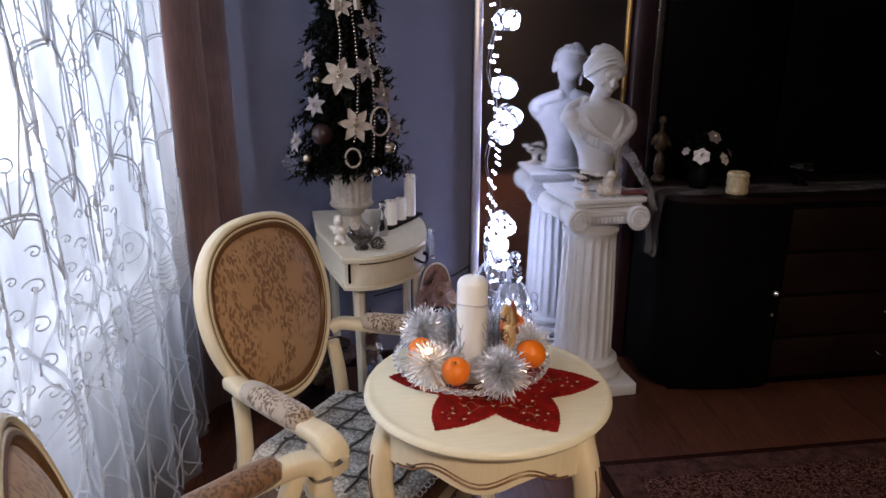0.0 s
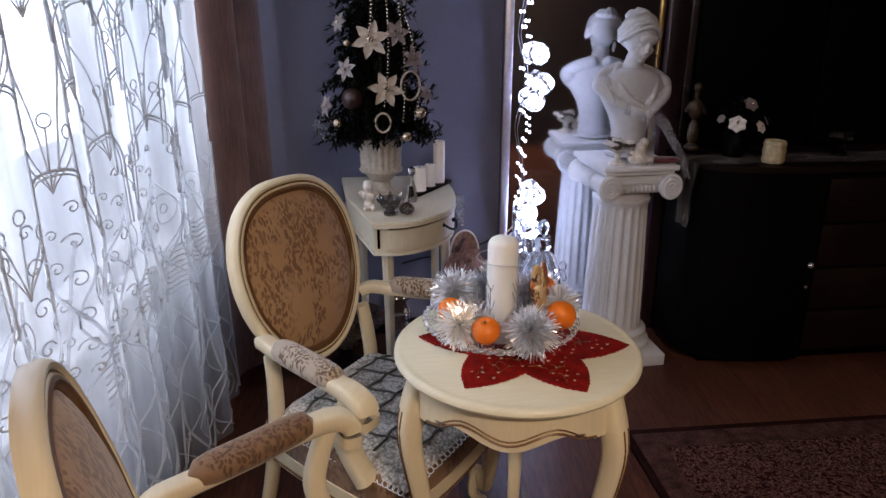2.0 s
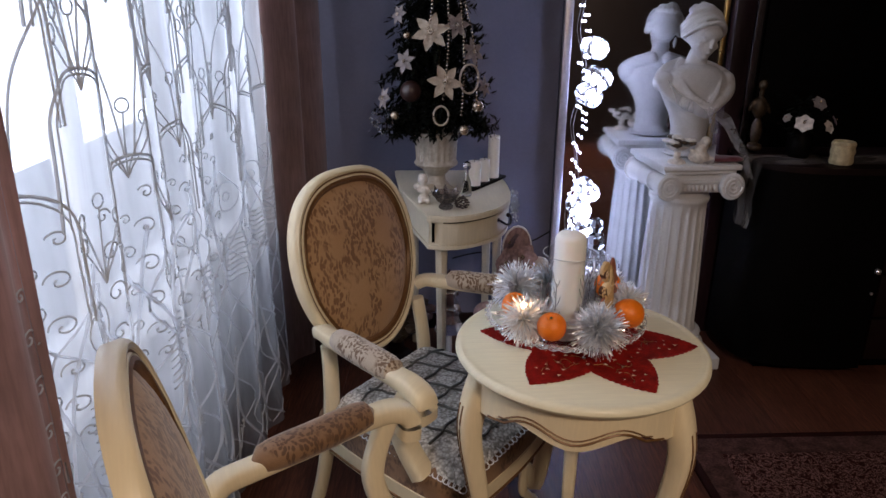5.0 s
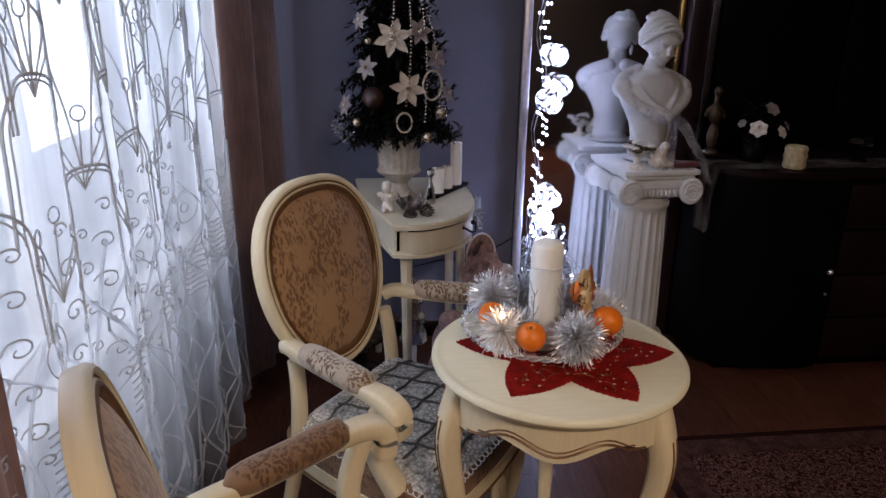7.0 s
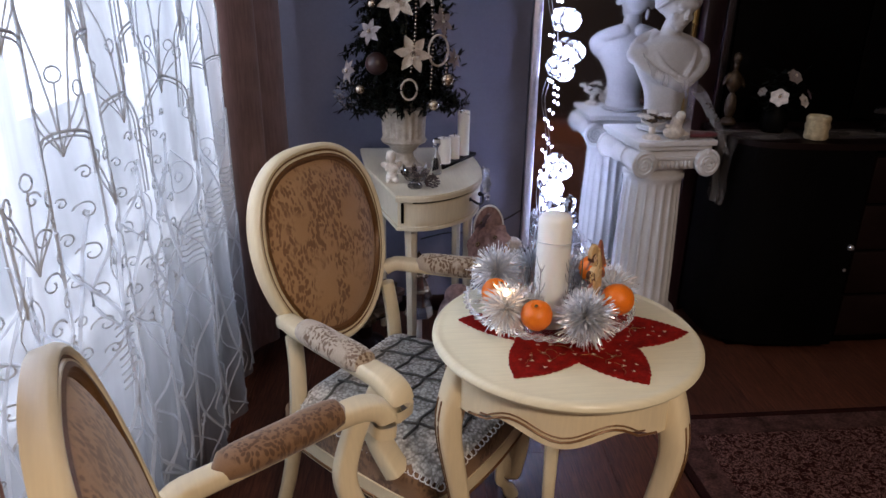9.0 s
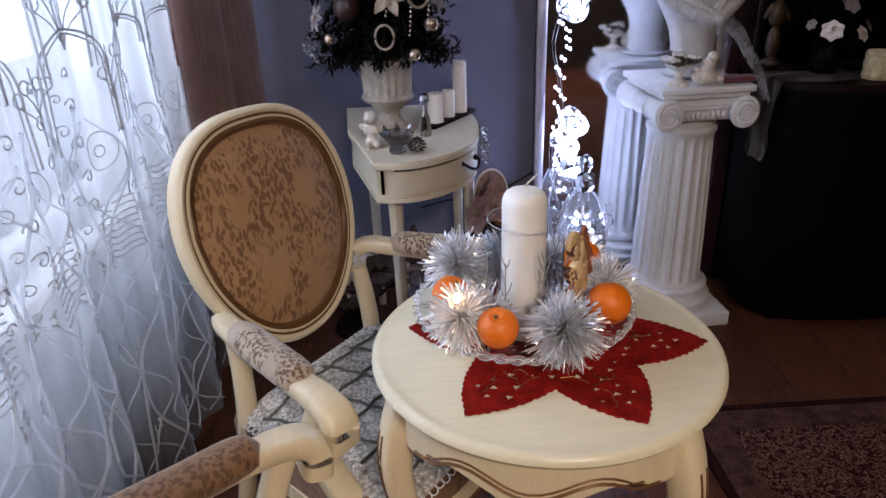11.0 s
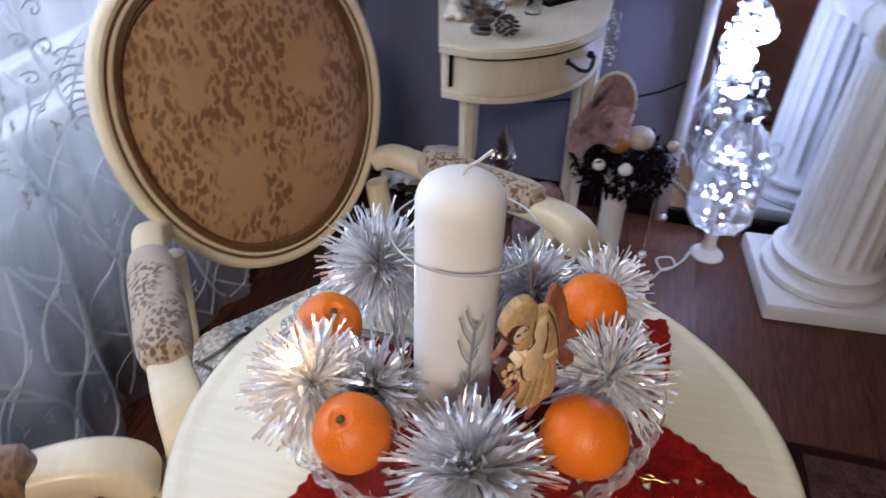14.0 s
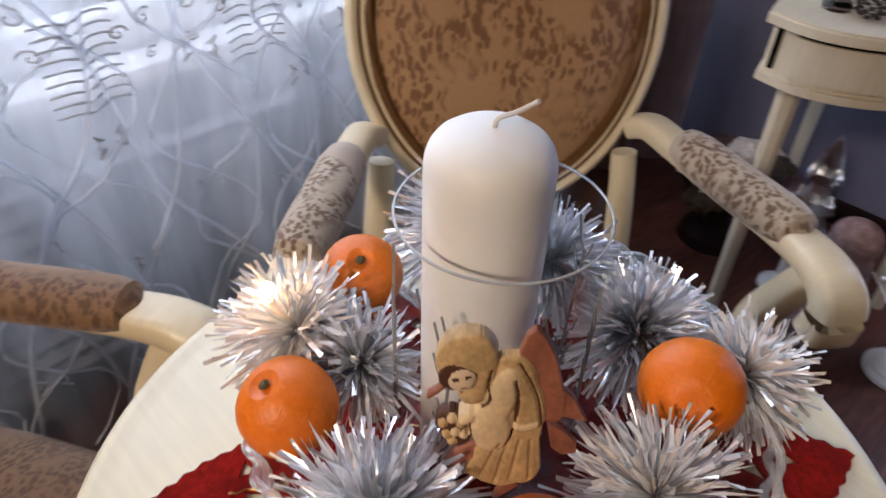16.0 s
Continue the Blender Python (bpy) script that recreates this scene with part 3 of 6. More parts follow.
for i, (tx, ty) in enumerate(TIPS):
    for q in range(5):
        x, y = CX + (tx - CX) * rng.uniform(0.2, 0.7), CY + (ty - CY) * rng.uniform(0.2, 0.7)
        a = rng.uniform(0, 6.28)
        pts = []
        for k in range(9):
            pts.append((x, y, 0.0026))
            a += rng.uniform(-0.8, 0.8)
            x, y = x + 0.005 * math.cos(a), y + 0.005 * math.sin(a)
        part("gold_thread", tube(pts, 0.0005, 4), GOLD, red_star_mat)

# ---- plate, candle, hurricane glass ----
PZ = TZ + 0.0030
PX, PY = 0.004, 0.028
glass_plate = thing("glass_plate", "pressed clear glass plate with a twisted rope rim", "plate", pose(PX, PY, PZ) @ Matrix.Diagonal((0.95, 0.95, 1, 1)))
dish = part("dish", lathe([(0.0, 0.002), (0.085, 0.0), (0.088, 0.003), (0.105, 0.008), (0.135, 0.020), (0.155, 0.033), (0.158, 0.036), (0.154, 0.0375), (0.133, 0.0245), (0.103, 0.0125), (0.085, 0.007), (0.0, 0.007)], 72), PLATE, glass_plate)
_b = bmesh.new()
for ph in (0, math.pi):
    tube([((0.157 + 0.0036 * math.cos(22 * a + ph)) * math.cos(a), (0.157 + 0.0036 * math.cos(22 * a + ph)) * math.sin(a), 0.0385 + 0.0036 * math.sin(22 * a + ph)) for a in (2 * math.pi * k / 240 for k in range(360))], 0.0029, 6, _b, closed=True)
part("rope_rim", _b, ROPE, glass_plate).visible_shadow = False
FZ = PZ + 0.0075
pillar_candle = thing("pillar_candle", "tall ivory pillar candle with an unlit wick", "candle", pose(0, 0, FZ))
CH = 0.985 - FZ
part("wax", lathe([(0.0, 0.0), (0.0285, 0.0), (0.029, 0.003), (0.029, CH - 0.020), (0.0285, CH - 0.0150), (0.0270, CH - 0.0105), (0.0245, CH - 0.0070), (0.0205, CH - 0.0042), (0.014, CH - 0.0018), (0.007, CH - 0.0004), (0.0, CH)], 48), WAX, pillar_candle)
part("wick", tube(smooth_path([(0, 0, CH - 0.004), (0.002, 0, CH + 0.004), (0.009, 0.003, CH + 0.009), (0.017, 0.006, CH + 0.016)], 4), 0.0011, 6), surface("cotton_wick", (0.75, 0.72, 0.66), 0.8), pillar_candle)
GZ = 0.940 - FZ
hurricane_glass = thing("hurricane_glass", "clear glass cylinder with frosted fir twigs round a candle", "candle holder", pose(0.003, 0.008, FZ))
_b = bmesh.new()
grid(_b, [[(r * math.cos(2 * math.pi * i / 72), r * math.sin(2 * math.pi * i / 72), z) for i in range(72)] for r, z in ((0.0488, 0.0005), (0.0491, 0.03), (0.0496, GZ * 0.6), (0.0500, GZ))], closed_u=True)
cyl = part("cylinder", _b, THIN_GLASS, hurricane_glass)
# Opaque pale ring on the glass rim: its bright line is put into the colour.
part("rim", tube([(0.0500 * math.cos(2 * math.pi * i / 72), 0.0500 * math.sin(2 * math.pi * i / 72), GZ) for i in range(72)], 0.0007, 6, closed=True), surface("rim_line_pale", (0.50, 0.54, 0.57), 0.12, spec=0.8), hurricane_glass, "pale ring for the bright line on the glass rim")
for g in (dish, cyl):
    g.visible_shadow = False
FROST = surface("frosted_paint", (0.30, 0.31, 0.32), 0.7)
_b = bmesh.new()
rng = random.Random(5)
for k in range(7):
    a0 = -2.25 + k * 0.9 + rng.uniform(-0.08, 0.08)
    h = rng.uniform(0.085, 0.115)
    stem = [(a0 + 0.14 * t * math.sin(k), 0.012 + h * t) for t in (q / 7 for q in range(8))]
    def on_glass(a, z):
        return (0.0509 * math.cos(a), 0.0509 * math.sin(a), z)
    tube([on_glass(*s) for s in stem], 0.0010, 4, _b)
    for a, z in stem[1:]:
        for s in (-1, 1):
            if rng.random() < 0.8:
                L, d = rng.uniform(0.6, 1.25), rng.uniform(0, 0.008)
                tube([on_glass(a, z - d), on_glass(a + s * 0.10 * L, z + 0.010 * L - d), on_glass(a + s * 0.15 * L, z + 0.020 * L - d)], 0.0008, 3, _b)
part("twig_print", _b, FROST, hurricane_glass, "grey frosted fir twigs")


# ---- mandarins ----
def mandarin(at, r, tilt):
    t = thing("mandarin", "whole fresh mandarin orange on the glass plate", "mandarin", pose(at[0], at[1], at[2], tilt[0], tilt[1], tilt[2]), "mandarins on the plate")
    b = lathe([(r * math.sin(a) * (1 + 0.02 * math.sin(3 * a)), -r * 0.92 * math.cos(a) - (0.003 if a > 2.95 else 0) + (0.002 if a < 0.2 else 0)) for a in (math.pi * k / 20 for k in range(21))], 32, wave=lambda q, z: 1 + 0.012 * math.sin(q * 3 + z * 40))
    part("peel", b, ORANGE, t)
    part("calyx", lathe([(0.0, r * 0.90 - 0.003), (0.0022, r * 0.90 - 0.002), (0.0030, r * 0.90 - 0.0006), (0.0014, r * 0.90 + 0.0008), (0.0, r * 0.90 + 0.0006)], 10, wave=lambda q, z: 1 + 0.25 * math.sin(5 * q)), STEM, t)
    return t


mandarin((-0.045, -0.090, 0.8365), 0.0265, (22, -10, 0))
mandarin((0.099, -0.063, 0.848), 0.0285, (140, 30, 20))
mandarin((0.094, 0.060, 0.852), 0.027, (-130, 40, 0))
mandarin((-0.097, 0.000, 0.838), 0.026, (25, 5, 40))
mandarin((-0.040, 0.110, 0.826), 0.026, (20, 30, 80))


# ---- tinsel pompoms ----
def pompom(at, r, n, material, label, seed, width=0.00115):
    """Foil strips standing out on all sides from a small core, each with a kink."""
    rg = random.Random(seed)
    verts, faces = [], []
    for i in range(n):
        z = 1 - 2 * (i + 0.5) / n
        a = i * 2.39996 + rg.uniform(-0.3, 0.3)
        d = Vector((math.sqrt(1 - z * z) * math.cos(a), math.sqrt(1 - z * z) * math.sin(a), z + rg.uniform(-0.25, 0.25))).normalized()
        L = r * rg.uniform(0.72, 1.10)
        s = d.cross(Vector((rg.uniform(-1, 1), rg.uniform(-1, 1), rg.uniform(-1, 1)))).normalized() * width * rg.uniform(0.6, 1.4)
        e = d.cross(s).normalized() * width * rg.uniform(0.2, 0.6)
        k = Vector((rg.uniform(-1, 1), rg.uniform(-1, 1), rg.uniform(-1.0, 0.6))) * r * 0.04
        k2 = Vector((rg.uniform(-1, 1), rg.uniform(-1, 1), rg.uniform(-1.2, 0.4))) * r * 0.09
        q = len(verts)
        for p, w in ((d * r * 0.08, 0.6), (d * L * 0.4 + k * 0.5, 1.0), (d * L * 0.72 + k, 1.0), (d * L + k2, 0.8)):
            verts += [p - s * w + e, p + s * w - e]
            e = -e
        faces += [(q, q + 1, q + 3, q + 2), (q + 2, q + 3, q + 5, q + 4), (q + 4, q + 5, q + 7, q + 6)]
    me = bpy.data.meshes.new("tinsel_pompom")
    me.from_pydata([tuple(v) for v in verts], [], faces)
    me.materials.append(material)
    ob = new("tinsel_pompom", me)
    ob.matrix_basis = pose(*at)
    return tagged(ob, label, "tinsel pompom", "tinsel pompoms on the plate", "stuff")


SILVER_LABEL, WHITE_LABEL = "shiny silver foil tinsel pompom on the glass plate", "iridescent white foil tinsel pompom on the glass plate"
pompom((0.036, -0.096, 0.834), 0.052, 760, SILVER, SILVER_LABEL, 1)
pompom((-0.082, 0.075, 0.845), 0.052, 700, SILVER, SILVER_LABEL, 2)
pompom((0.045, 0.092, 0.832), 0.047, 640, SILVER, SILVER_LABEL, 3)
pompom((-0.088, -0.055, 0.834), 0.047, 560, IRID, "iridescent white foil tinsel pompom with a small lit bulb in it", 4)
pompom((0.112, 0.005, 0.836), 0.047, 560, IRID, WHITE_LABEL, 5)
pompom((0.105, 0.105, 0.835), 0.040, 460, IRID, WHITE_LABEL, 6)
pompom((-0.050, -0.040, 0.826), 0.040, 420, SILVER, SILVER_LABEL, 7)
pompom((-0.020, 0.088, 0.848), 0.044, 500, SILVER, SILVER_LABEL, 8)
WARM_BULB = glowing("warm_bulb", (1.0, 0.62, 0.30), 26)
single("fairy_light", ball(bmesh.new(), (0, 0, 0), 0.0045, 2, (1, 1, 1.5)), WARM_BULB, "tiny warm fairy light in the tinsel", "fairy light", pose(-0.093, -0.066, 0.868))

# ---- carved angel ----
ANGEL = [surface("pale_tan_paint", (0.64, 0.43, 0.20), 0.5, vary=0.30, big=60, fine=300, bump=0.1), surface("rosy_brown_paint", (0.36, 0.13, 0.075), 0.5, vary=0.3, big=50, fine=200, bump=0.1),
         surface("dark_brown_paint", (0.10, 0.036, 0.014), 0.5, vary=0.3, fine=200), surface("cream_tan_paint", (0.80, 0.61, 0.35), 0.5, vary=0.18, big=60, fine=300), surface("pale_face_paint", (0.80, 0.62, 0.42), 0.5, vary=0.1)]
STEP, GW, GH = 5.0, 150, 182
gx, gy = np.meshgrid(30 + STEP * np.arange(GW + 1), 950 - STEP * np.arange(GH + 1))
relief, hue = np.full(gx.shape, -1.0), np.zeros(gx.shape, int)


def raised(k, mask, h):
    grow = mask & (h > relief)
    relief[grow], hue[grow] = (h + 0 * relief)[grow], k


def cut_out(k, pts, h):
    """A flat sawn piece of the given outline and height."""
    inside = np.zeros(gx.shape, bool)
    for (xa, ya), (xb, yb) in zip(pts, pts[1:] + pts[:1]):
        if ya != yb:
            inside ^= ((ya > gy) != (yb > gy)) & (gx < (xb - xa) * (gy - ya) / (yb - ya) + xa)
    raised(k, inside, h)


def swell(k, x, y, rx, ry, turn, base, depth):
    """A rounded swelling on the relief."""
    c, n = math.cos(radians(turn)), math.sin(radians(turn))
    u, v = ((gx - x) * c + (gy - y) * n) / rx, (-(gx - x) * n + (gy - y) * c) / ry
    q = 1 - u * u - v * v
    raised(k, q > 0, base + depth * np.sqrt(np.maximum(q, 0)))


def crease(k, pts, r, depth):
    """A painted line, cut in (depth below 0) or standing proud."""
    d = np.full(gx.shape, 1e9)
    line = [(p.x, p.y) for p in smooth_path([(x, y, 0) for x, y in pts], 6)]
    for (xa, ya), (xb, yb) in zip(line, line[1:]):
        t = np.clip(((gx - xa) * (xb - xa) + (gy - ya) * (yb - ya)) / max(1e-9, (xb - xa) ** 2 + (yb - ya) ** 2), 0, 1)
        d = np.minimum(d, np.hypot(gx - xa - t * (xb - xa), gy - ya - t * (yb - ya)))
    m = (d < r) & ((relief > 0) | (depth > 0))
    relief[m] = np.maximum(relief[m], 0.002) + depth
    hue[m] = k


cut_out(1, [(420, 200), (440, 120), (455, 70), (490, 38), (540, 75), (590, 150), (630, 240), (660, 330), (668, 430), (640, 470), (560, 440), (500, 330)], 0.0022)
cut_out(1, [(640, 290), (700, 330), (750, 400), (790, 450), (700, 440), (650, 430)], 0.0016)
cut_out(1, [(330, 580), (240, 620), (170, 690), (135, 745), (170, 768), (240, 730), (310, 660)], 0.0020)
cut_out(1, [(600, 470), (680, 500), (760, 560), (770, 620), (700, 640), (640, 600)], 0.0014)
swell(0, 400, 300, 130, 150, 8, 0.0030, 0.0022)
swell(0, 470, 430, 115, 210, -8, 0.0030, 0.0020)
cut_out(0, [(430, 480), (575, 470), (590, 560), (615, 690), (600, 740), (520, 790), (430, 825), (330, 800), (240, 750), (290, 650), (350, 580)], 0.0042)
swell(0, 430, 650, 150, 150, 0, 0.0034, 0.0022)
swell(0, 520, 700, 85, 90, 0, 0.0036, 0.0022)
swell(3, 375, 330, 72, 140, 14, 0.0050, 0.0022)
swell(3, 345, 480, 98, 118, -20, 0.0052, 0.0030)
swell(0, 220, 170, 135, 112, -18, 0.0040, 0.0034)
swell(0, 285, 235, 60, 95, 10, 0.0044, 0.0026)
swell(2, 185, 228, 86, 62, -14, 0.0066, 0.0012)
swell(4, 205, 236, 58, 48, -12, 0.0074, 0.0016)
swell(0, 255, 320, 62, 44, -10, 0.0048, 0.0022)
swell(3, 240, 425, 46, 28, -30, 0.0058, 0.0022)
swell(2, 170, 480, 78, 62, 0, 0.0030, 0.0020)
swell(2, 205, 560, 62, 46, -15, 0.0030, 0.0020)
for x, y, k in ((130, 475, 0), (172, 448, 3), (215, 470, 0), (150, 530, 0), (232, 525, 3), (190, 515, 3), (178, 565, 0)):
    swell(k, x, y, 24, 21, 0, 0.0048, 0.0016)
cut_out(1, [(440, 820), (500, 800), (530, 835), (480, 880), (430, 930), (395, 930)], 0.0022)
crease(1, [(62, 375), (105, 345), (150, 305), (200, 300)], 13, 0.0006)
crease(2, [(325, 200), (318, 270), (330, 330), (300, 370)], 6, -0.0010)
crease(2, [(430, 240), (455, 340), (448, 470), (420, 570), (370, 600)], 6, -0.0012)
crease(2, [(250, 440), (265, 520), (310, 580), (370, 598)], 6, -0.0010)
crease(3, [(452, 462), (500, 466), (548, 452)], 15, 0.0006)
crease(2, [(440, 180), (500, 260), (545, 350), (575, 460)], 6, -0.0010)
for x0, x1, y1 in ((400, 330, 760), (440, 400, 790), (490, 470, 760), (540, 560, 745)):
    crease(0, [(x0, 540), ((x0 + x1) / 2, 640), (x1, y1)], 8, -0.0009)
crease(2, [(172, 228), (186, 226)], 8, -0.0002)
crease(2, [(222, 214), (236, 212)], 7, -0.0002)
crease(1, [(208, 262), (226, 258)], 5, -0.0003)
solid = relief > 0
for _ in range(2):
    pad = np.pad(np.where(solid, relief, 0.0006), 1, mode="edge")
    soft = (pad[:-2, 1:-1] + pad[2:, 1:-1] + pad[1:-1, :-2] + pad[1:-1, 2:] + 4 * pad[1:-1, 1:-1]) / 8
    relief = np.where(solid, soft, relief)
U = 0.000131
_b = bmesh.new()
front, behind = {}, {}


def at_grid(store, j, i, y):
    if (j, i) not in store:
        store[j, i] = _b.verts.new(((gx[j, i] - 397) * U, y, (805 - gy[j, i]) * U))
    return store[j, i]


cells = solid[:-1, :-1] & solid[1:, :-1] & solid[:-1, 1:] & solid[1:, 1:]
for j, i in zip(*np.nonzero(cells)):
    quad = ((j, i), (j, i + 1), (j + 1, i + 1), (j + 1, i))
    f = _b.faces.new([at_grid(front, a, c, -float(relief[a, c])) for a, c in quad])
    f.material_index = int(hue[j, i])
    _b.faces.new([at_grid(behind, a, c, 0.0012) for a, c in quad[::-1]]).material_index = 2
    for (dj, di), (p, q) in (((-1, 0), (0, 1)), ((0, 1), (1, 2)), ((1, 0), (2, 3)), ((0, -1), (3, 0))):
        jj, ii = j + dj, i + di
        if not (0 <= jj < cells.shape[0] and 0 <= ii < cells.shape[1] and cells[jj, ii]):
            (a, c), (d, e) = quad[p], quad[q]
            _b.faces.new((at_grid(front, d, e, 0), at_grid(front, a, c, 0), at_grid(behind, a, c, 0), at_grid(behind, d, e, 0))).material_index = int(hue[j, i])
bmesh.ops.smooth_vert(_b, verts=_b.verts, factor=0.5, use_axis_x=True, use_axis_y=False, use_axis_z=True)
bmesh.ops.smooth_vert(_b, verts=_b.verts, factor=0.5, use_axis_x=True, use_axis_y=False, use_axis_z=True)
angel = single("angel_figurine", _b, ANGEL[0], "small flat painted wooden angel, tan robe and rosy wings", "figurine", pose(0.060, -0.050, 0.853, 0, 0, 42) @ Matrix.Diagonal((0.68, 1, 0.97, 1)), angle=70)
for m_ in ANGEL[1:]:
    angel.data.materials.append(m_)


# ---- armchairs ----
OW, OH, OZ, LEAN_A = 0.440, 0.490, 0.741, radians(13.5)


def egg(phi, k=1.0, grow=0.0):
    """Point of the oval back, k: scale towards the middle."""
    s = math.sin(phi)
    full = max(1e-9, 1 - s * s) ** (0.40 if s > 0 else 0.47)
    w = (OW / 2) * math.copysign(full, math.cos(phi)) * k * (1 + 0.09 * s) + math.cos(phi) * grow
    h = (OH / 2) * k + grow
    u = s * h
    return Vector((-math.sin(LEAN_A) * u, w, OZ + math.cos(LEAN_A) * u))


BF = Vector((math.cos(LEAN_A), 0, math.sin(LEAN_A)))


def armchair(m, label, pad_material):
    c = thing("armchair", label, "armchair", m, "armchairs at the tea table")
    n = 96
    loop, nor = [], []
    for i in range(n):
        a = 2 * math.pi * i / n
        p = egg(a)
        t = (egg(a + 0.02) - egg(a - 0.02)).normalized()
        loop.append(p)
        nor.append((t.cross(BF).normalized() * 1.0, BF))
    prof = [(0.0, -0.018), (0.0, 0.004), (-0.004, 0.011), (-0.010, 0.014), (-0.016, 0.012), (-0.018, 0.007), (-0.021, 0.007), (-0.024, 0.011), (-0.030, 0.010), (-0.033, 0.004), (-0.038, 0.003), (-0.038, -0.018)]
    part("back_frame", sweep(loop, nor, prof), CREAM, c)
    _b = bmesh.new()
    for k, w in ((0.0195, 0.0022), (0.0320, 0.0082)):
        tube([p - o * k + f * (0.0075 if k < 0.03 else 0.0045) for p, (o, f) in zip(loop, nor)], w, 6, _b, closed=True)
    part("gilt_line", _b, GILT, c, "worn gilt lines round the oval")
    b = bmesh.new()
    rows = []
    for k in range(13):
        q = k / 12
        rows.append([egg(2 * math.pi * i / n, q * 0.852) + BF * (0.026 * (1 - q ** 4) - 0.001 + 0.0015 * math.sin(9 * i / n * 6.28) * q * (1 - q)) for i in range(n)])
    vs = grid(b, rows[1:], closed_u=True)
    cen = b.verts.new(egg(0, 0) + BF * 0.025)
    for i in range(n):
        b.faces.new((cen, vs[0][i], vs[0][(i + 1) % n]))
    back = part("backrest", b, BACKREST, c, "gold floral damask back")
    part("piping", tube([egg(2 * math.pi * i / n, 0.850) + BF * 0.003 for i in range(n)], 0.0055, 6, closed=True), PIPING, back)
    b = bmesh.new()
    rows = [[egg(2 * math.pi * i / n, q * 0.86) - BF * (0.012 + 0.010 * (1 - q * q)) for i in range(n)] for q in (0.02, 0.4, 0.75, 1.0)]
    grid(b, rows, closed_u=True)
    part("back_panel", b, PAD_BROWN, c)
    for s in (-1, 1):
        part("back_post", tube(smooth_path([(0.045, s * 0.180, 0.585), (0.055, s * 0.185, 0.52), (0.060, s * 0.192, 0.44), (0.055, s * 0.198, 0.36), (0.02, s * 0.205, 0.18), (-0.035, s * 0.215, 0.0)], 4), lambda t: 0.0195 - 0.004 * abs(t - 0.4), 10, squash=1.1, up=(1, 0, 0)), CREAM, c)
        path = smooth_path([(0.035, s * 0.190, 0.622), (0.060, s * 0.206, 0.634), (0.11, s * 0.222, 0.634), (0.22, s * 0.250, 0.636), (0.33, s * 0.278, 0.642), (0.385, s * 0.288, 0.639), (0.416, s * 0.291, 0.618), (0.414, s * 0.291, 0.578)], 5)
        arm = part("arm", tube(path, lambda t: 0.0165 + 0.013 * max(0, t - 0.5), 16, squash=1.35, square=0.55), CREAM, c)
        mid = path[10:22]
        nn = len(mid)
        b = tube([p + Vector((0, 0, 0.011)) for p in mid], [0.0245 * (1 - abs(2 * i / (nn - 1) - 1) ** 5) ** 0.5 + 0.004 for i in range(nn)], 14, squash=1.12)
        part("arm_pad", b, pad_material, arm, "padded damask arm rest")
        part("arm_support", tube(smooth_path([(0.375, s * 0.285, 0.630), (0.350, s * 0.279, 0.575), (0.335, s * 0.268, 0.52), (0.350, s * 0.258, 0.46), (0.385, s * 0.250, 0.40)], 5), lambda t: 0.017 + 0.006 * t, 16, squash=1.15, up=(1, 0, 0), square=0.55), CREAM, c)
    seat = [(0.02, 0.205), (0.20, 0.240), (0.40, 0.262), (0.455, 0.245), (0.485, 0.17), (0.497, 0.0)]
    outline = [(x, y) for x, y in seat] + [(x, -y) for x, y in seat[-2::-1]]
    soft = [(p.x, p.y) for p in smooth_path([(x, y, 0) for x, y in outline], 4)]
    part("seat_frame", slab(bmesh.new(), soft, 0.305, 0.350), CREAM, c)
    _b = bmesh.new()
    tube([(x * 1.004, y * 1.004, 0.314) for x, y in soft], 0.0032, 5, _b)
    part("gilt_line", _b, GILT, c, "worn gilt line along the seat rail")
    b = bmesh.new()
    mx = 0.255
    rows = [[(mx + (x - mx) * q * 0.985, y * q * 0.985, 0.392 + 0.060 * math.sqrt(max(0.0, 1 - q ** 3.2)) if q < 0.999 else 0.392) for x, y in soft] for q in (0.03, 0.3, 0.55, 0.75, 0.88, 0.95, 0.985, 1.0)]
    rows.append([(mx + (x - mx) * 0.985, y * 0.985, 0.350) for x, y in soft])
    grid(b, rows)
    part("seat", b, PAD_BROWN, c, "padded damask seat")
    for s in (-1, 1):
        b, pts, rad = cabriole(0.085, 0.345)
        part("leg", b, CREAM, c, m=pose(0.365, s * 0.185, 0, 0, 0, s * 38))
    return c


CHAIR_A = pose(-0.424, 0.510, 0, 0, 0, -37.4)
CHAIR_B = pose(-0.582, -0.450, 0, 0, 0, 21.5)
armchair(CHAIR_A, "cream oval-back armchair in gold floral damask, facing the tea table", PAD)
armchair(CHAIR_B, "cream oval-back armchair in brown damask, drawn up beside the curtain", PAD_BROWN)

CROCHET_M, _nt, _bs, _nd, _lk = nodes_of("crochet_cotton")
_v = _nd.new("ShaderNodeTexVoronoi")
_v.inputs["Scale"].default_value = 130
_lk.new(_nd.new("ShaderNodeTexCoord").outputs["Object"], _v.inputs["Vector"])
_lat = noise_node(_nt, 22, 2, distort=1.0)
_r1 = ramp_node(_nt, _v.outputs["Distance"], [(0.3, (0.74, 0.72, 0.66)), (0.68, (0.40, 0.38, 0.33))])
_r2 = ramp_node(_nt, _lat.outputs["Fac"], [(0.46, (1, 1, 1)), (0.52, (0.42, 0.40, 0.38)), (0.58, (1, 1, 1))])
_lk.new(mix_col(_nt, 0.85, _r1.outputs["Color"], _r2.outputs["Color"], "MULTIPLY"), _bs.inputs["Base Color"])
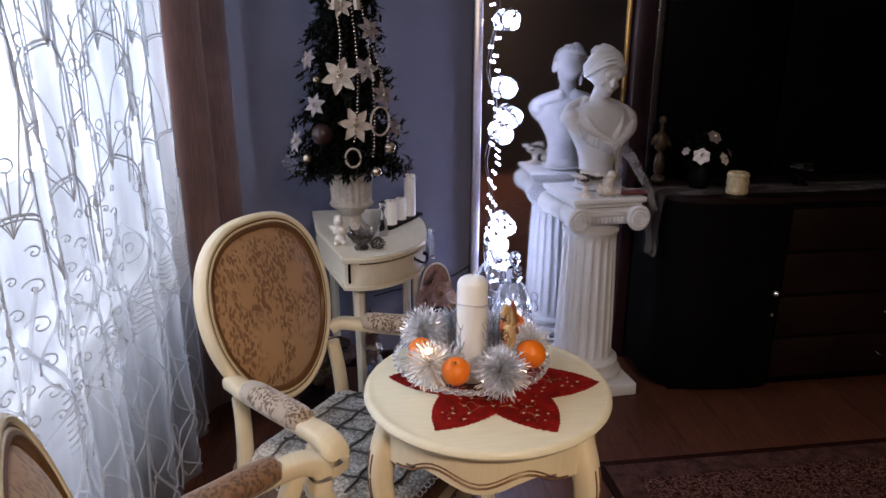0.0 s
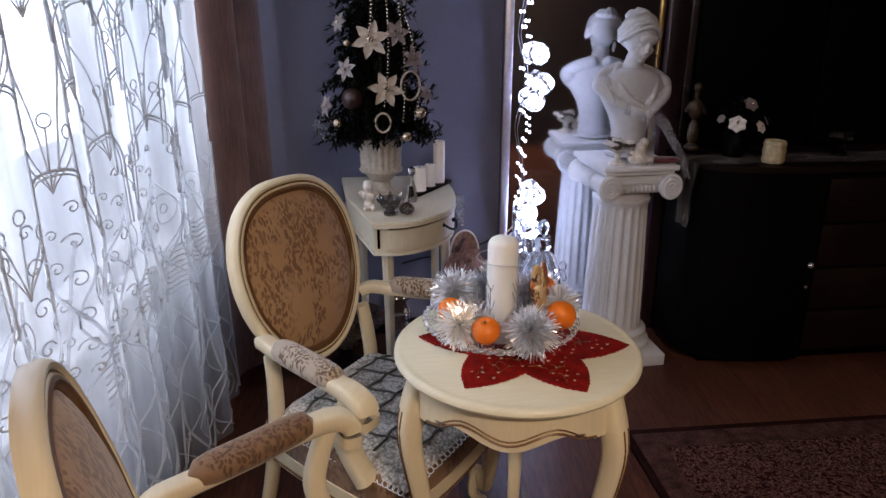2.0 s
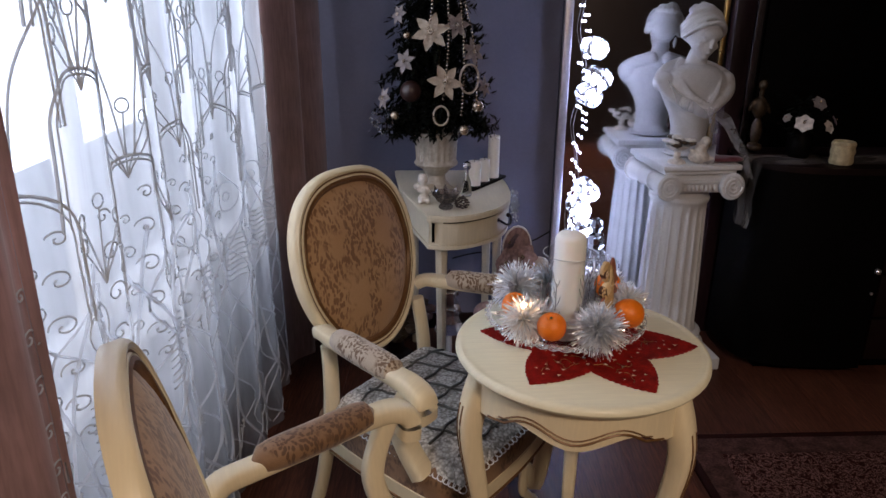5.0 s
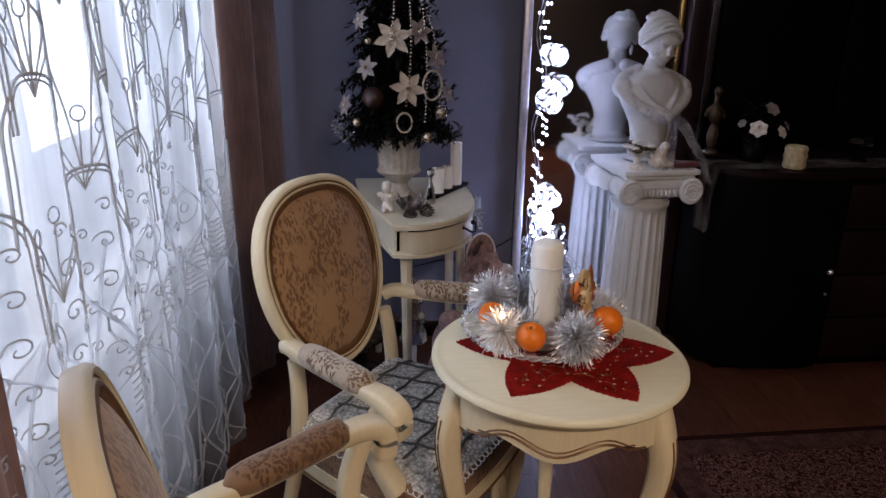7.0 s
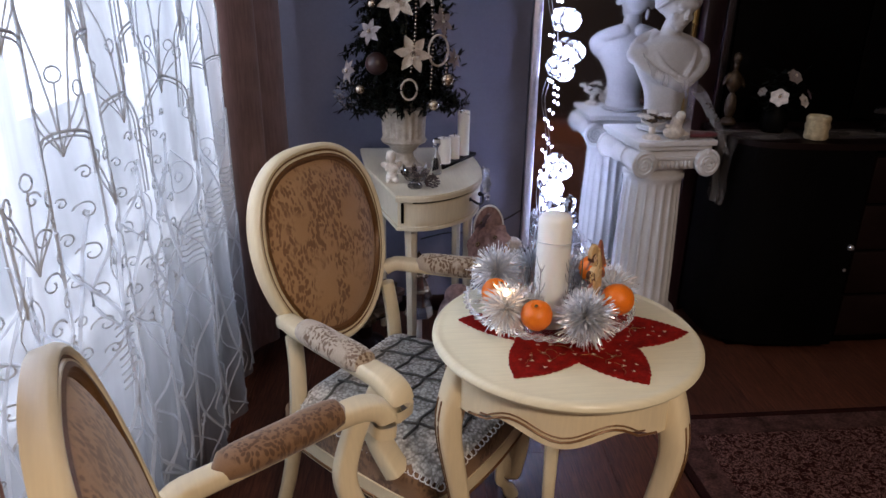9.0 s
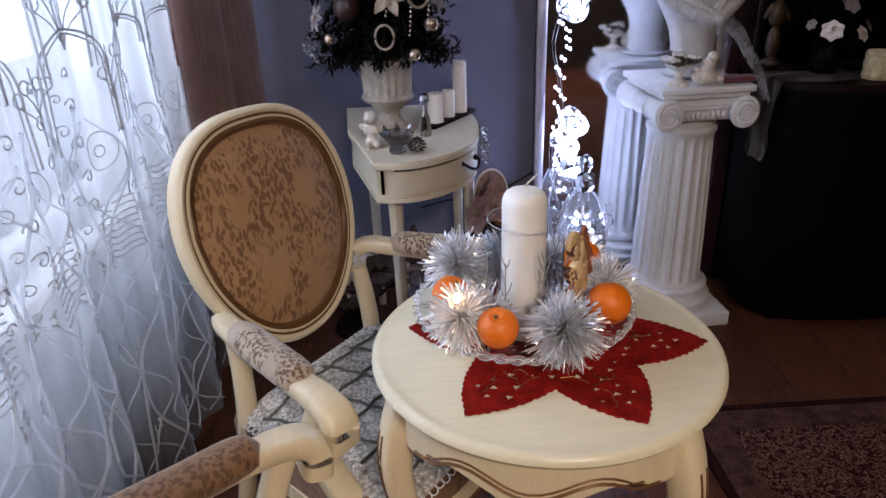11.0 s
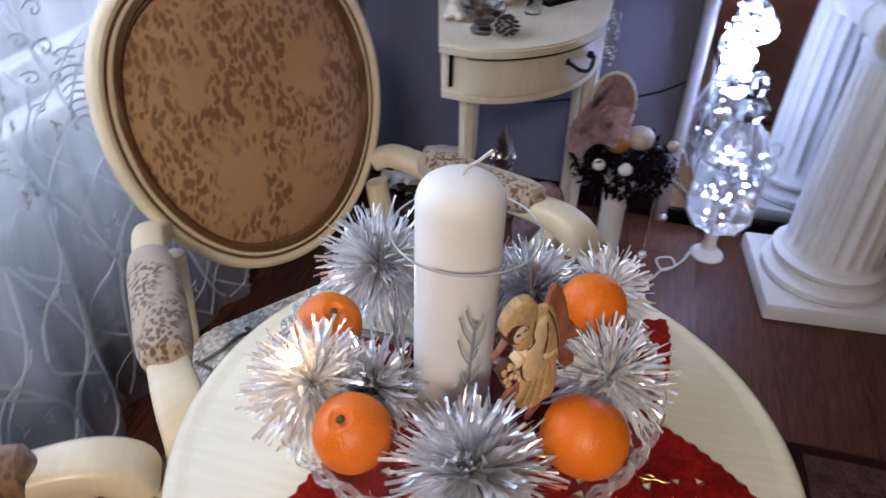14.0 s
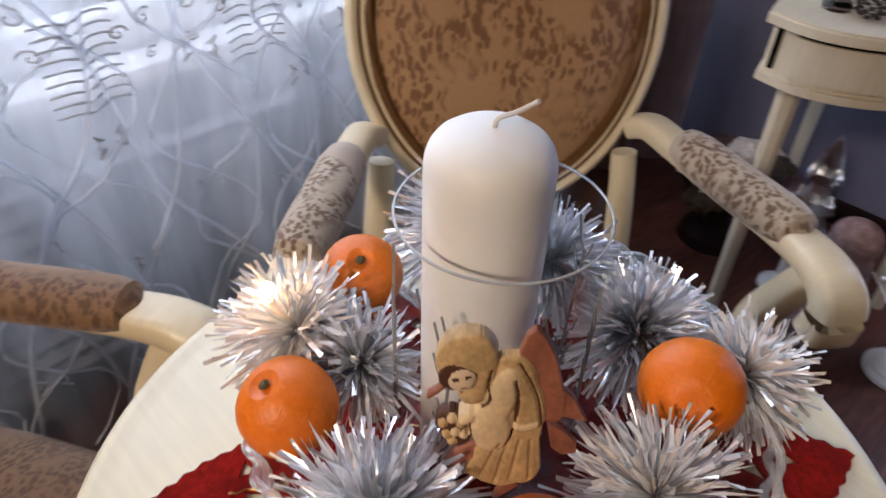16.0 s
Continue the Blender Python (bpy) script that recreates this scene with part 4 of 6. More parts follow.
_bs.inputs["Roughness"].default_value = 0.85
add_bump(_nt, _bs, _v.outputs["Distance"], 0.6, 0.003)


def crochet_cover(m, label):
    t = thing("seat_cover", label, "seat cover", m, "")
    b = bmesh.new()
    nu, nv = 56, 56
    rows = []
    for j in range(nv + 1):
        row = []
        for i in range(nu + 1):
            u, v = i / nu * 2 - 1, j / nv * 2 - 1
            x, y = 0.285 + 0.205 * u, (0.232 + 0.02 * u) * v
            q = max(abs(x - 0.255) / 0.245, abs(y) / (0.21 + 0.1 * x))
            z = 0.398 + 0.060 * math.sqrt(max(0.0, 1 - min(1.0, q) ** 3.2)) - 0.03 * max(0.0, q - 0.97) / 0.1
            e = max(abs(u), abs(v))
            ripple = 0.004 * math.sin(i * 1.9) * math.sin(j * 1.9) * (e > 0.9)
            row.append((x, y, max(z, 0.372) + ripple))
        rows.append(row)
    grid(b, rows)
    part("cloth", b, CROCHET_M, t)
    b = bmesh.new()
    rim = [rows[0][i] for i in range(nu)] + [rows[j][nu] for j in range(nv)] + [rows[nv][nu - i] for i in range(nu)] + [rows[nv - j][0] for j in range(nv)]
    for k in range(0, len(rim), 2):
        p = Vector(rim[k])
        out = Vector((p.x - 0.285, p.y, 0)).normalized()
        tube([p + out * 0.010 * math.cos(a) * 0.9 + Vector((-out.y, out.x, 0)) * 0.009 * math.sin(a) + Vector((0, 0, -0.003 - 0.004 * math.cos(a))) for a in (2 * math.pi * q / 8 for q in range(8))], 0.0016, 4, b, closed=True)
    tagged(part("scalloped_edge", b, WHITE_PAINT, t, "white crocheted scallops"), kind="stuff")
    braid = surface("crochet_shadow_thread", (0.17, 0.17, 0.15), 0.9, vary=0.4, fine=300)
    for k in range(-2, 3):
        for line in ([(0.285 + 0.17 * w, 0.085 * k + 0.03 * w) for w in (q / 12 * 2 - 1 for q in range(13))], [(0.285 + 0.08 * k, 0.2 * w) for w in (q / 12 * 2 - 1 for q in range(13))]):
            pts = []
            for idx, (x, y) in enumerate(line):
                q = max(abs(x - 0.255) / 0.245, abs(y) / (0.21 + 0.1 * x))
                pts.append((x + 0.006 * (idx % 2), y + 0.006 * (idx % 2), 0.4005 + 0.060 * math.sqrt(max(0.0, 1 - min(1.0, q) ** 3.2))))
            part("braid", tube(pts, 0.0035, 5), braid, t)
    return t


crochet_cover(CHAIR_A, "white and grey crochet seat cover on the armchair")


# ---- pedestal and bust ----
PED = (0.743, 1.376)
pedestal = thing("column_pedestal", "white plaster fluted column pedestal with scrolled capital", "pedestal", pose(PED[0], PED[1], 0, 0, 0, 4) @ Matrix.Diagonal((0.91, 0.91, 1, 1)))
part("plinth", boxed(-0.19, 0.19, -0.19, 0.19, 0.0, 0.052, bevel=0.006), PLASTER, pedestal)
part("base", lathe([(0.0, 0.0525), (0.165, 0.0525), (0.176, 0.062), (0.176, 0.078), (0.166, 0.088), (0.150, 0.091), (0.146, 0.100), (0.150, 0.106), (0.160, 0.112), (0.160, 0.124), (0.150, 0.132), (0.138, 0.136), (0.0, 0.136)], 64), PLASTER, pedestal)


def flutes(a, z):
    f = (a * 20 / (2 * math.pi)) % 1.0
    depth = 0.075 * min(1.0, max(0.0, (z - 0.15) / 0.02)) * min(1.0, max(0.0, (0.655 - z) / 0.02))
    return 1 - depth * (math.sqrt(max(0.0, 1 - ((f - 0.5) / 0.40) ** 2)) if abs(f - 0.5) < 0.40 else 0.0)


part("shaft", lathe([(0.0, 0.1365), (0.138, 0.1365), (0.134, 0.145), (0.132, 0.151), (0.1315, 0.172), (0.129, 0.30), (0.124, 0.45), (0.118, 0.60), (0.117, 0.635), (0.1165, 0.656), (0.118, 0.665), (0.124, 0.672), (0.124, 0.684), (0.117, 0.690), (0.118, 0.730), (0.0, 0.730)], 200, wave=flutes), PLASTER, pedestal, angle=50)
capital = part("capital", boxed(-0.132, 0.132, -0.150, 0.150, 0.722, 0.795, bevel=0.010), PLASTER, pedestal)
for s in (-1, 1):
    prof = [(0.0, -0.188), (0.046, -0.188), (0.050, -0.183), (0.050, -0.172), (0.044, -0.166), (0.034, -0.06), (0.036, -0.052), (0.040, -0.048), (0.036, -0.040), (0.032, 0.0), (0.036, 0.040), (0.040, 0.048), (0.036, 0.052), (0.034, 0.06), (0.044, 0.166), (0.050, 0.172), (0.050, 0.183), (0.046, 0.188), (0.0, 0.188)]
    b = lathe(prof, 32)
    part("scroll", b, PLASTER, capital, m=pose(s * 0.133, 0, 0.752, 90, 0, 0))
    for f in (-1, 1):
        pts = [(s * 0.133 - s * (0.042 - 0.0062 * t) * math.cos(t * 2 * math.pi / 2.2 * 1.0 + 1.2), f * 0.190, 0.752 + (0.042 - 0.0062 * t) * math.sin(t * 2 * math.pi / 2.2 + 1.2)) for t in (k / 9 for k in range(55))]
        part("spiral", tube(pts, 0.0045, 6), PLASTER, capital)
egg_mesh = finish(ball(bmesh.new(), (0, 0, 0), 0.0095, 2, (0.9, 0.9, 1.5)), "egg", PLASTER)
for f in (-1, 1):
    for k in range(9):
        e = new("egg", egg_mesh)
        e.parent, e.matrix_basis = capital, pose(-0.072 + 0.018 * k, f * 0.153, 0.742)
    part("fillet", boxed(-0.09, 0.09, f * 0.155 - 0.006, f * 0.155 + 0.006, 0.760, 0.772, bevel=0.002), PLASTER, capital)
_b = boxed(-0.150, 0.150, -0.168, 0.168, 0.7955, 0.812, bevel=0.005)
box(_b, -0.163, 0.163, -0.182, 0.182, 0.8125, 0.832, bevel=0.004)
part("abacus", _b, PLASTER, pedestal)
PT = 0.832


def fused(name, blobs, material, label, category, m, voxel, smooth=2):
    b = bmesh.new()
    for at, r, sc, ro in blobs:
        ball(b, at, r, 3 if r * max(sc) > 0.028 else 2, sc, Euler([radians(q) for q in ro]).to_matrix())
    ob = single(name, b, material, label, category, m)
    f = ob.modifiers.new("fuse", "REMESH")
    f.mode, f.voxel_size, f.use_smooth_shade = "VOXEL", voxel, True
    if smooth:
        k = ob.modifiers.new("soften", "SMOOTH")
        k.factor, k.iterations = 0.5, smooth
    return ob


N0 = (0, 0, 0)
bust_blobs = [((0, 0, 0.010), 0.080, (1.0, 0.9, 0.16), N0), ((0, 0, 0.030), 0.066, (1.0, 0.9, 0.6), N0)]


def along(pts, r0, r1, flat=(1, 1, 1)):
    """Beads close together along a soft line, from radius r0 to r1."""
    line = smooth_path(pts, 6)
    for k, p in enumerate(line):
        bust_blobs.append((tuple(p), r0 + (r1 - r0) * k / (len(line) - 1), flat, N0))


# bare trunk, widening to the breast
for p in smooth_path([(0.062, 0.052, 0.05), (0.064, 0.054, 0.10), (0.076, 0.062, 0.15), (0.100, 0.068, 0.195), (0.122, 0.064, 0.235), (0.120, 0.056, 0.268), (0.085, 0.048, 0.296)], 5):
    bust_blobs.append(((0, 0, p.z), 0.05, (p.x / 0.05, p.y / 0.05, 0.6), N0))
for q in (-1, 1):
    bust_blobs += [((q * 0.042, -0.042, 0.200), 0.040, (1, 0.8, 0.95), N0), ((q * 0.108, 0.004, 0.262), 0.038, (1.0, 1.0, 0.95), N0)]
    # shawl: a broad collar from the nape over each shoulder to the breast, with a rolled edge
    along([(q * 0.030, 0.055, 0.318), (q * 0.085, 0.040, 0.300), (q * 0.124, 0.004, 0.270), (q * 0.108, -0.038, 0.230), (q * 0.060, -0.066, 0.196), (0.018, -0.082, 0.172)], 0.022, 0.017, (1.0, 0.75, 1.15))
    along([(q * 0.038, 0.030, 0.330), (q * 0.066, 0.006, 0.312), (q * 0.072, -0.030, 0.280), (q * 0.048, -0.062, 0.230), (0.014, -0.080, 0.188)], 0.010, 0.009)
    along([(q * 0.100, 0.030, 0.292), (q * 0.120, -0.010, 0.258), (q * 0.090, -0.058, 0.214), (0.03, -0.084, 0.178)], 0.010, 0.008)
along([(0.0, 0.020, 0.290), (0.002, 0.012, 0.325), (0.006, 0.004, 0.358)], 0.038, 0.032, (1, 0.95, 1))
# head, turned and bowed
HEAD = pose(0.008, -0.002, 0.408, 11, 6, 4)
head_blobs = [((0, 0.004, 0.018), 0.056, (0.90, 1.06, 1.08), N0), ((0, -0.022, -0.022), 0.040, (0.88, 0.86, 1.0), N0), ((0, -0.038, -0.052), 0.016, (1.05, 0.9, 0.85), N0), ((0, -0.048, 0.024), 0.034, (1.10, 0.42, 0.62), N0),
              ((0, -0.0580, -0.004), 0.0090, (0.62, 1.0, 2.1), (14, 0, 0)), ((0, -0.0635, -0.016), 0.0068, (1.05, 1.0, 0.85), N0), ((0, -0.0550, -0.0315), 0.0085, (1.45, 0.7, 0.36), N0), ((0, -0.0545, -0.0385), 0.0080, (1.2, 0.7, 0.42), N0),
              ((-0.016, -0.0500, 0.0135), 0.010, (1.35, 0.6, 0.30), (0, 8, 10)), ((0.016, -0.0500, 0.0135), 0.010, (1.35, 0.6, 0.30), (0, -8, -10)), ((-0.016, -0.0475, 0.0015), 0.0078, (1.25, 0.6, 0.62), N0), ((0.016, -0.0475, 0.0015), 0.0078, (1.25, 0.6, 0.62), N0),
              ((-0.024, -0.040, -0.016), 0.016, (0.9, 0.6, 0.9), N0), ((0.024, -0.040, -0.016), 0.016, (0.9, 0.6, 0.9), N0), ((0, 0.022, 0.040), 0.060, (1.0, 1.02, 0.92), N0), ((0, 0.052, 0.012), 0.040, (1.15, 0.9, 1.1), N0)]
for q in (-1, 1):
    for k in range(4):
        a = 0.25 + 0.42 * k
        line = smooth_path([(q * 0.004, -0.050 + 0.020 * k, 0.066 + 0.012 * k), (q * (0.034 + 0.003 * k), -0.044 + 0.018 * k, 0.054 + 0.010 * k), (q * 0.058, -0.020 + 0.014 * k, 0.026 + 0.010 * k), (q * 0.060, 0.018 + 0.008 * k, -0.004 + 0.010 * k), (q * 0.040, 0.052, 0.006 + 0.012 * k)], 5)
        head_blobs += [(tuple(p), 0.0085, (1, 1, 1), N0) for p in line]
for k in range(34):
    a = k * 0.42
    w = 0.037 - 0.0005 * k
    head_blobs.append(((w * math.cos(a), 0.042 + w * math.sin(a), 0.074 + 0.0008 * k), 0.0130, (1, 1, 0.9), N0))
head_blobs += [((0, 0.042, 0.082), 0.036, (1.05, 1.05, 0.60), N0), ((0.046, 0.040, -0.035), 0.009, (0.8, 0.8, 2.6), N0)]
for at, r, sc, ro in head_blobs:
    bust_blobs.append((tuple(HEAD @ Vector(at)), r, sc, tuple(math.degrees(v) for v in (HEAD.to_3x3() @ Euler([radians(v) for v in ro]).to_matrix()).to_euler())))
fused("bust_statue", bust_blobs, BUST, "white plaster bust of a woman with pinned-up hair", "bust", pose(0.760, 1.405, PT, 0, 0, 10) @ Matrix.Diagonal((1.12, 1.10, 1.05, 1)), 0.0030, 3)


TULLE = thin_cloth("white_tulle", (0.85, 0.86, 0.88), 0.66)


def ribbon_strip(name, lines, material, parent=None, label="", category=""):
    """Soft cloth band between two edges, each a list of points."""
    a, c = (smooth_path(q, 6) for q in lines)
    b = bmesh.new()
    n = 6
    grid(b, [[p.lerp(q, k / n) + Vector((0, 0, 0.004 * math.sin(i * 0.7 + k * 2))) for k in range(n + 1)] for i, (p, q) in enumerate(zip(a, c))])
    if parent:
        return part(name, b, material, parent, label)
    return single(name, b, material, label, category)


# scarf laid over the bust
ribbon_strip("scarf", ([(0.637, 1.355, 1.12), (0.662, 1.310, 1.085), (0.722, 1.290, 1.045), (0.782, 1.290, 1.02), (0.837, 1.300, 1.02), (0.872, 1.285, 0.975), (0.900, 1.245, 0.91), (0.917, 1.205, 0.845), (0.924, 1.177, 0.79)],
                       [(0.657, 1.340, 1.05), (0.677, 1.305, 1.03), (0.727, 1.290, 1.00), (0.782, 1.290, 0.99), (0.817, 1.295, 0.985), (0.844, 1.275, 0.945), (0.872, 1.235, 0.89), (0.890, 1.200, 0.842), (0.898, 1.179, 0.80)]), TULLE, None, "white glittery tulle scarf draped over the bust", "scarf")
ribbon_strip("scarf_tail", ([(0.767, 1.273, 1.03), (0.774, 1.255, 0.96), (0.767, 1.245, 0.90), (0.757, 1.225, 0.836)], [(0.797, 1.273, 1.03), (0.807, 1.255, 0.96), (0.804, 1.245, 0.90), (0.797, 1.225, 0.836)]), TULLE, None, "narrow white tulle end hanging from the scarf", "scarf")
fused("red_cloth", [((0, 0, 0.010), 0.035, (1.6, 0.8, 0.28), N0), ((0.03, -0.01, 0.012), 0.02, (1.2, 1, 0.5), N0), ((-0.03, 0.005, 0.010), 0.018, (1.4, 0.9, 0.5), (0, 0, 30))], surface("dark_red_velvet", (0.10, 0.008, 0.012), 0.7, sheen=0.3), "crumpled dark red velvet cloth on the pedestal", "cloth", pose(0.838, 1.272, PT) @ Matrix.Diagonal((1.5, 1.3, 1.2, 1)), 0.004)

FLOWER_PALE = surface("cream_porcelain", (0.72, 0.66, 0.58), 0.4, vary=0.25, big=60, fine=200)
BRONZE = surface("dark_bronze", (0.07, 0.045, 0.025), 0.45, metal=0.4, vary=0.5, big=40)


def posy(name, at, r, label, colours, seed, base=None):
    """Small clump of petals and leaves on a low foot."""
    t = thing(name, label, "ornament", pose(*at))
    rg = random.Random(seed)
    part("foot", lathe([(0.0, 0.0), (r * 0.55, 0.0), (r * 0.5, r * 0.15), (r * 0.2, r * 0.3), (r * 0.2, r * 0.7), (r * 0.7, r * 1.0), (r * 0.72, r * 1.06), (0.0, r * 1.0)], 20), base or FLOWER_PALE, t)
    for k, m in enumerate(colours):
        for q in range(9):
            a, d = rg.uniform(0, 6.28), r * rg.uniform(0.1, 0.8)
            at2 = Vector((d * math.cos(a), d * math.sin(a), r * rg.uniform(1.05, 1.5)))
            b = ball(bmesh.new(), at2, r * 0.17, 1)
            for p in range(5):
                aa = p * 1.257 + rg.uniform(0, 0.4)
                ball(b, at2 + Vector((math.cos(aa), math.sin(aa), 0.2)) * r * 0.17, r * 0.18, 1, (1, 1, 0.7))
            part("blossom", b, m, t)
    return t


posy("flower_ornament", (0.672, 1.262, PT), 0.060, "small porcelain flower basket beside the bust", (FLOWER_PALE, BRONZE), 3)
fused("cherub_figurine", [((0, 0, 0.02), 0.024, (1.3, 1, 0.8), N0), ((0.004, 0, 0.045), 0.018, (1, 0.9, 1.2), N0), ((0.012, -0.006, 0.068), 0.014, (1, 1, 1), N0), ((-0.018, -0.006, 0.036), 0.009, (1.8, 0.8, 0.8), (0, 30, 0)), ((0.03, -0.004, 0.016), 0.012, (1.5, 0.9, 0.8), N0), ((0.022, 0.012, 0.05), 0.012, (0.5, 1.2, 1.5), N0)], FLOWER_PALE, "small cream porcelain cherub lying beside the bust", "figurine", pose(0.745, 1.245, PT) @ Matrix.Scale(1.25, 4), 0.003, 1)

# ---- mirror with light garland ----
mirror = thing("standing_mirror", "tall mirror in a thin champagne metal frame against the wall", "mirror", pose(0, 0, 0))
part("glass", boxed(0.335, 0.930, 1.618, 1.622, 0.045, 2.10), MIRROR, mirror)
part("back", boxed(0.315, 0.945, 1.6235, 1.6395, 0.03, 2.12), BLACK, mirror)
_b = boxed(0.300, 0.335, 1.600, 1.6225, 0.0, 2.13, bevel=0.006)
part("frame_side", _b, FRAME_METAL, mirror)
part("frame_side", boxed(0.930, 0.948, 1.606, 1.6225, 0.0, 2.13, bevel=0.004), GOLD, mirror, "thin brass frame edge")
part("frame_rail", boxed(0.336, 0.929, 1.602, 1.6225, 0.0, 0.045, bevel=0.004), BLACK, mirror)
part("frame_rail", boxed(0.336, 0.929, 1.602, 1.6225, 2.10, 2.13, bevel=0.004), FRAME_METAL, mirror)

BULB = glowing("cold_white_bulb", (0.58, 0.70, 1.0), 62)
CRYSTAL = glass("crystal_bead", (0.95, 0.97, 1.0), 0.05)
light_garland = thing("light_garland", "garland of glass balls and cold white lights down the mirror edge", "light garland", pose(0, 0, 0))
bulb_mesh = finish(ball(bmesh.new(), (0, 0, 0), 0.0066, 1), "bulb", BULB)
rng = random.Random(8)
BALLS = [(0.432, 1.565, 1.470), (0.430, 1.565, 1.212), (0.452, 1.560, 1.098), (0.420, 1.565, 1.030), (0.440, 1.560, 0.640), (0.412, 1.565, 0.560), (0.430, 1.560, 0.490)]
for c in BALLS:
    g = part("glass_ball", ball(bmesh.new(), c, 0.043, 3), CRYSTAL, light_garland)
    g.visible_shadow = False
    for k in range(14):
        d = Vector((rng.gauss(0, 1), rng.gauss(0, 1), rng.gauss(0, 1))).normalized() * rng.uniform(0.015, 0.036)
        e = new("bulb", bulb_mesh)
        e.parent, e.matrix_basis = g, pose(*(Vector(c) + d))
wire = smooth_path([(0.372, 1.590, 2.11)] + [(0.38 + 0.02 * math.sin(k * 1.9), 1.592, 2.0 - 0.12 * k) for k in range(15)], 3)
part("wire", tube(wire, 0.0014, 5), surface("clear_wire", (0.5, 0.5, 0.52), 0.3), light_garland)
for k in range(48):
    z = 1.95 - k * 0.032 + rng.uniform(-0.008, 0.008)
    part("bulb", ball(bmesh.new(), (0.368 + 0.046 * rng.random(), 1.590, z), 0.0042, 1, (1, 1, 1.4)), BULB, light_garland)
single("power_cable", tube(smooth_path([(0.31, 1.626, 0.46), (0.24, 1.630, 0.415), (0.16, 1.631, 0.385), (0.08, 1.630, 0.36), (-0.02, 1.630, 0.355), (-0.12, 1.632, 0.33)], 6), 0.0032, 6), BLACK_IRON, "thin black cable along the grey wall", "cable")

# ---- glass lantern on a foot ----
lantern = thing("glass_lantern", "faceted clear glass lantern with lights on a white turned foot", "lantern", pose(0.455, 1.455, 0, 0, 0, 15))
part("foot", lathe([(0.0, 0.0), (0.048, 0.0), (0.048, 0.006), (0.040, 0.014), (0.022, 0.028), (0.017, 0.05), (0.018, 0.085), (0.030, 0.106), (0.0, 0.106)], 28), WHITE_PAINT, lantern)
part("body", lathe([(0.0, 0.107), (0.065, 0.107), (0.098, 0.165), (0.098, 0.315), (0.060, 0.40), (0.030, 0.435), (0.0, 0.435)], 6), glass("lantern_glass", (0.93, 0.96, 1.0), 0.22), lantern, angle=10).visible_shadow = False
for k in range(6):
    a = math.pi * k / 3
    part("bar", tube([(0.066 * math.cos(a), 0.066 * math.sin(a), 0.108), (0.100 * math.cos(a), 0.100 * math.sin(a), 0.165), (0.100 * math.cos(a), 0.100 * math.sin(a), 0.315), (0.062 * math.cos(a), 0.062 * math.sin(a), 0.402)], 0.0032, 6), SILVER, lantern)
    part("scroll", tube([((0.098 + 0.022 * math.cos(q)) * math.cos(a), (0.098 + 0.022 * math.cos(q)) * math.sin(a), 0.345 + 0.024 * math.sin(q)) for q in (k2 / 8 * 5 - 1 for k2 in range(9))], 0.004, 6), CRYSTAL, lantern)
part("finial", lathe([(0.03, 0.435), (0.042, 0.46), (0.036, 0.49), (0.018, 0.505), (0.030, 0.53), (0.022, 0.555), (0.0, 0.57)], 8), CRYSTAL, lantern, angle=10)
rng = random.Random(21)
for k in range(16):
    a, d = rng.uniform(0, 6.28), rng.uniform(0.01, 0.075)
    part("bulb", ball(bmesh.new(), (d * math.cos(a), d * math.sin(a), rng.uniform(0.14, 0.36)), 0.0042, 2), BULB, lantern)
_b = bmesh.new()
for k in range(26):
    a, d = rng.uniform(0, 6.28), rng.uniform(0.0, 0.08)
    ball(_b, (d * math.cos(a), d * math.sin(a), rng.uniform(0.125, 0.33)), rng.uniform(0.006, 0.014), 1)
tagged(part("crystal_beads", _b, CRYSTAL, lantern), kind="stuff")

# ---- console table in the corner ----
ZC = 0.737
front = smooth_path([(-0.245, 0.915, 0), (-0.165, 0.905, 0), (-0.085, 0.935, 0), (-0.006, 1.005, 0), (0.043, 1.10, 0), (0.062, 1.215, 0), (0.065, 1.34, 0), (0.055, 1.45, 0)], 6)
outline = [(p.x, p.y) for p in front] + [(0.04, 1.56), (-0.36, 1.56), (-0.335, 1.26)]


def inset(pts, k, cx=-0.13, cy=1.28):
    return [(cx + (x - cx) * k, cy + (y - cy) * k) for x, y in pts]


CONSOLE_PAINT = surface("aged_cream_paint", (0.68, 0.61, 0.46), 0.4, vary=0.1, big=4, fine=22, bump=0.05, stretch=(9, 0.7, 1))
console = thing("console_table", "small cream bow-front console table with one drawer", "console table")
_b = slab(bmesh.new(), outline, ZC - 0.018, ZC - 0.004)
slab(_b, inset(outline, 0.985), ZC - 0.004, ZC)
part("tabletop", _b, CONSOLE_PAINT, console)
part("case", slab(bmesh.new(), inset(outline, 0.94), 0.635, ZC - 0.0185), CONSOLE_PAINT, console)
part("lower_moulding", slab(bmesh.new(), inset(outline, 0.965), 0.622, 0.6345), CONSOLE_PAINT, console)
curve = [Vector((*p, 0)) for p in inset([(p.x, p.y) for p in front[4:34]], 0.953)]
_b = bmesh.new()
rows = []
for p, q in zip(curve, curve[1:] + [curve[-1] * 2 - curve[-2]]):
    d = (q - p).normalized()
    o = Vector((d.y, -d.x, 0)) * 0.004
    rows.append([p + o + Vector((0, 0, 0.645)), p + o + Vector((0, 0, 0.709)), p - o + Vector((0, 0, 0.709)), p - o + Vector((0, 0, 0.645))])
vs = grid(_b, rows, closed_u=True)
_b.faces.new(vs[0][::-1])
_b.faces.new(vs[-1])
drawer = part("drawer", _b, CONSOLE_PAINT, console)
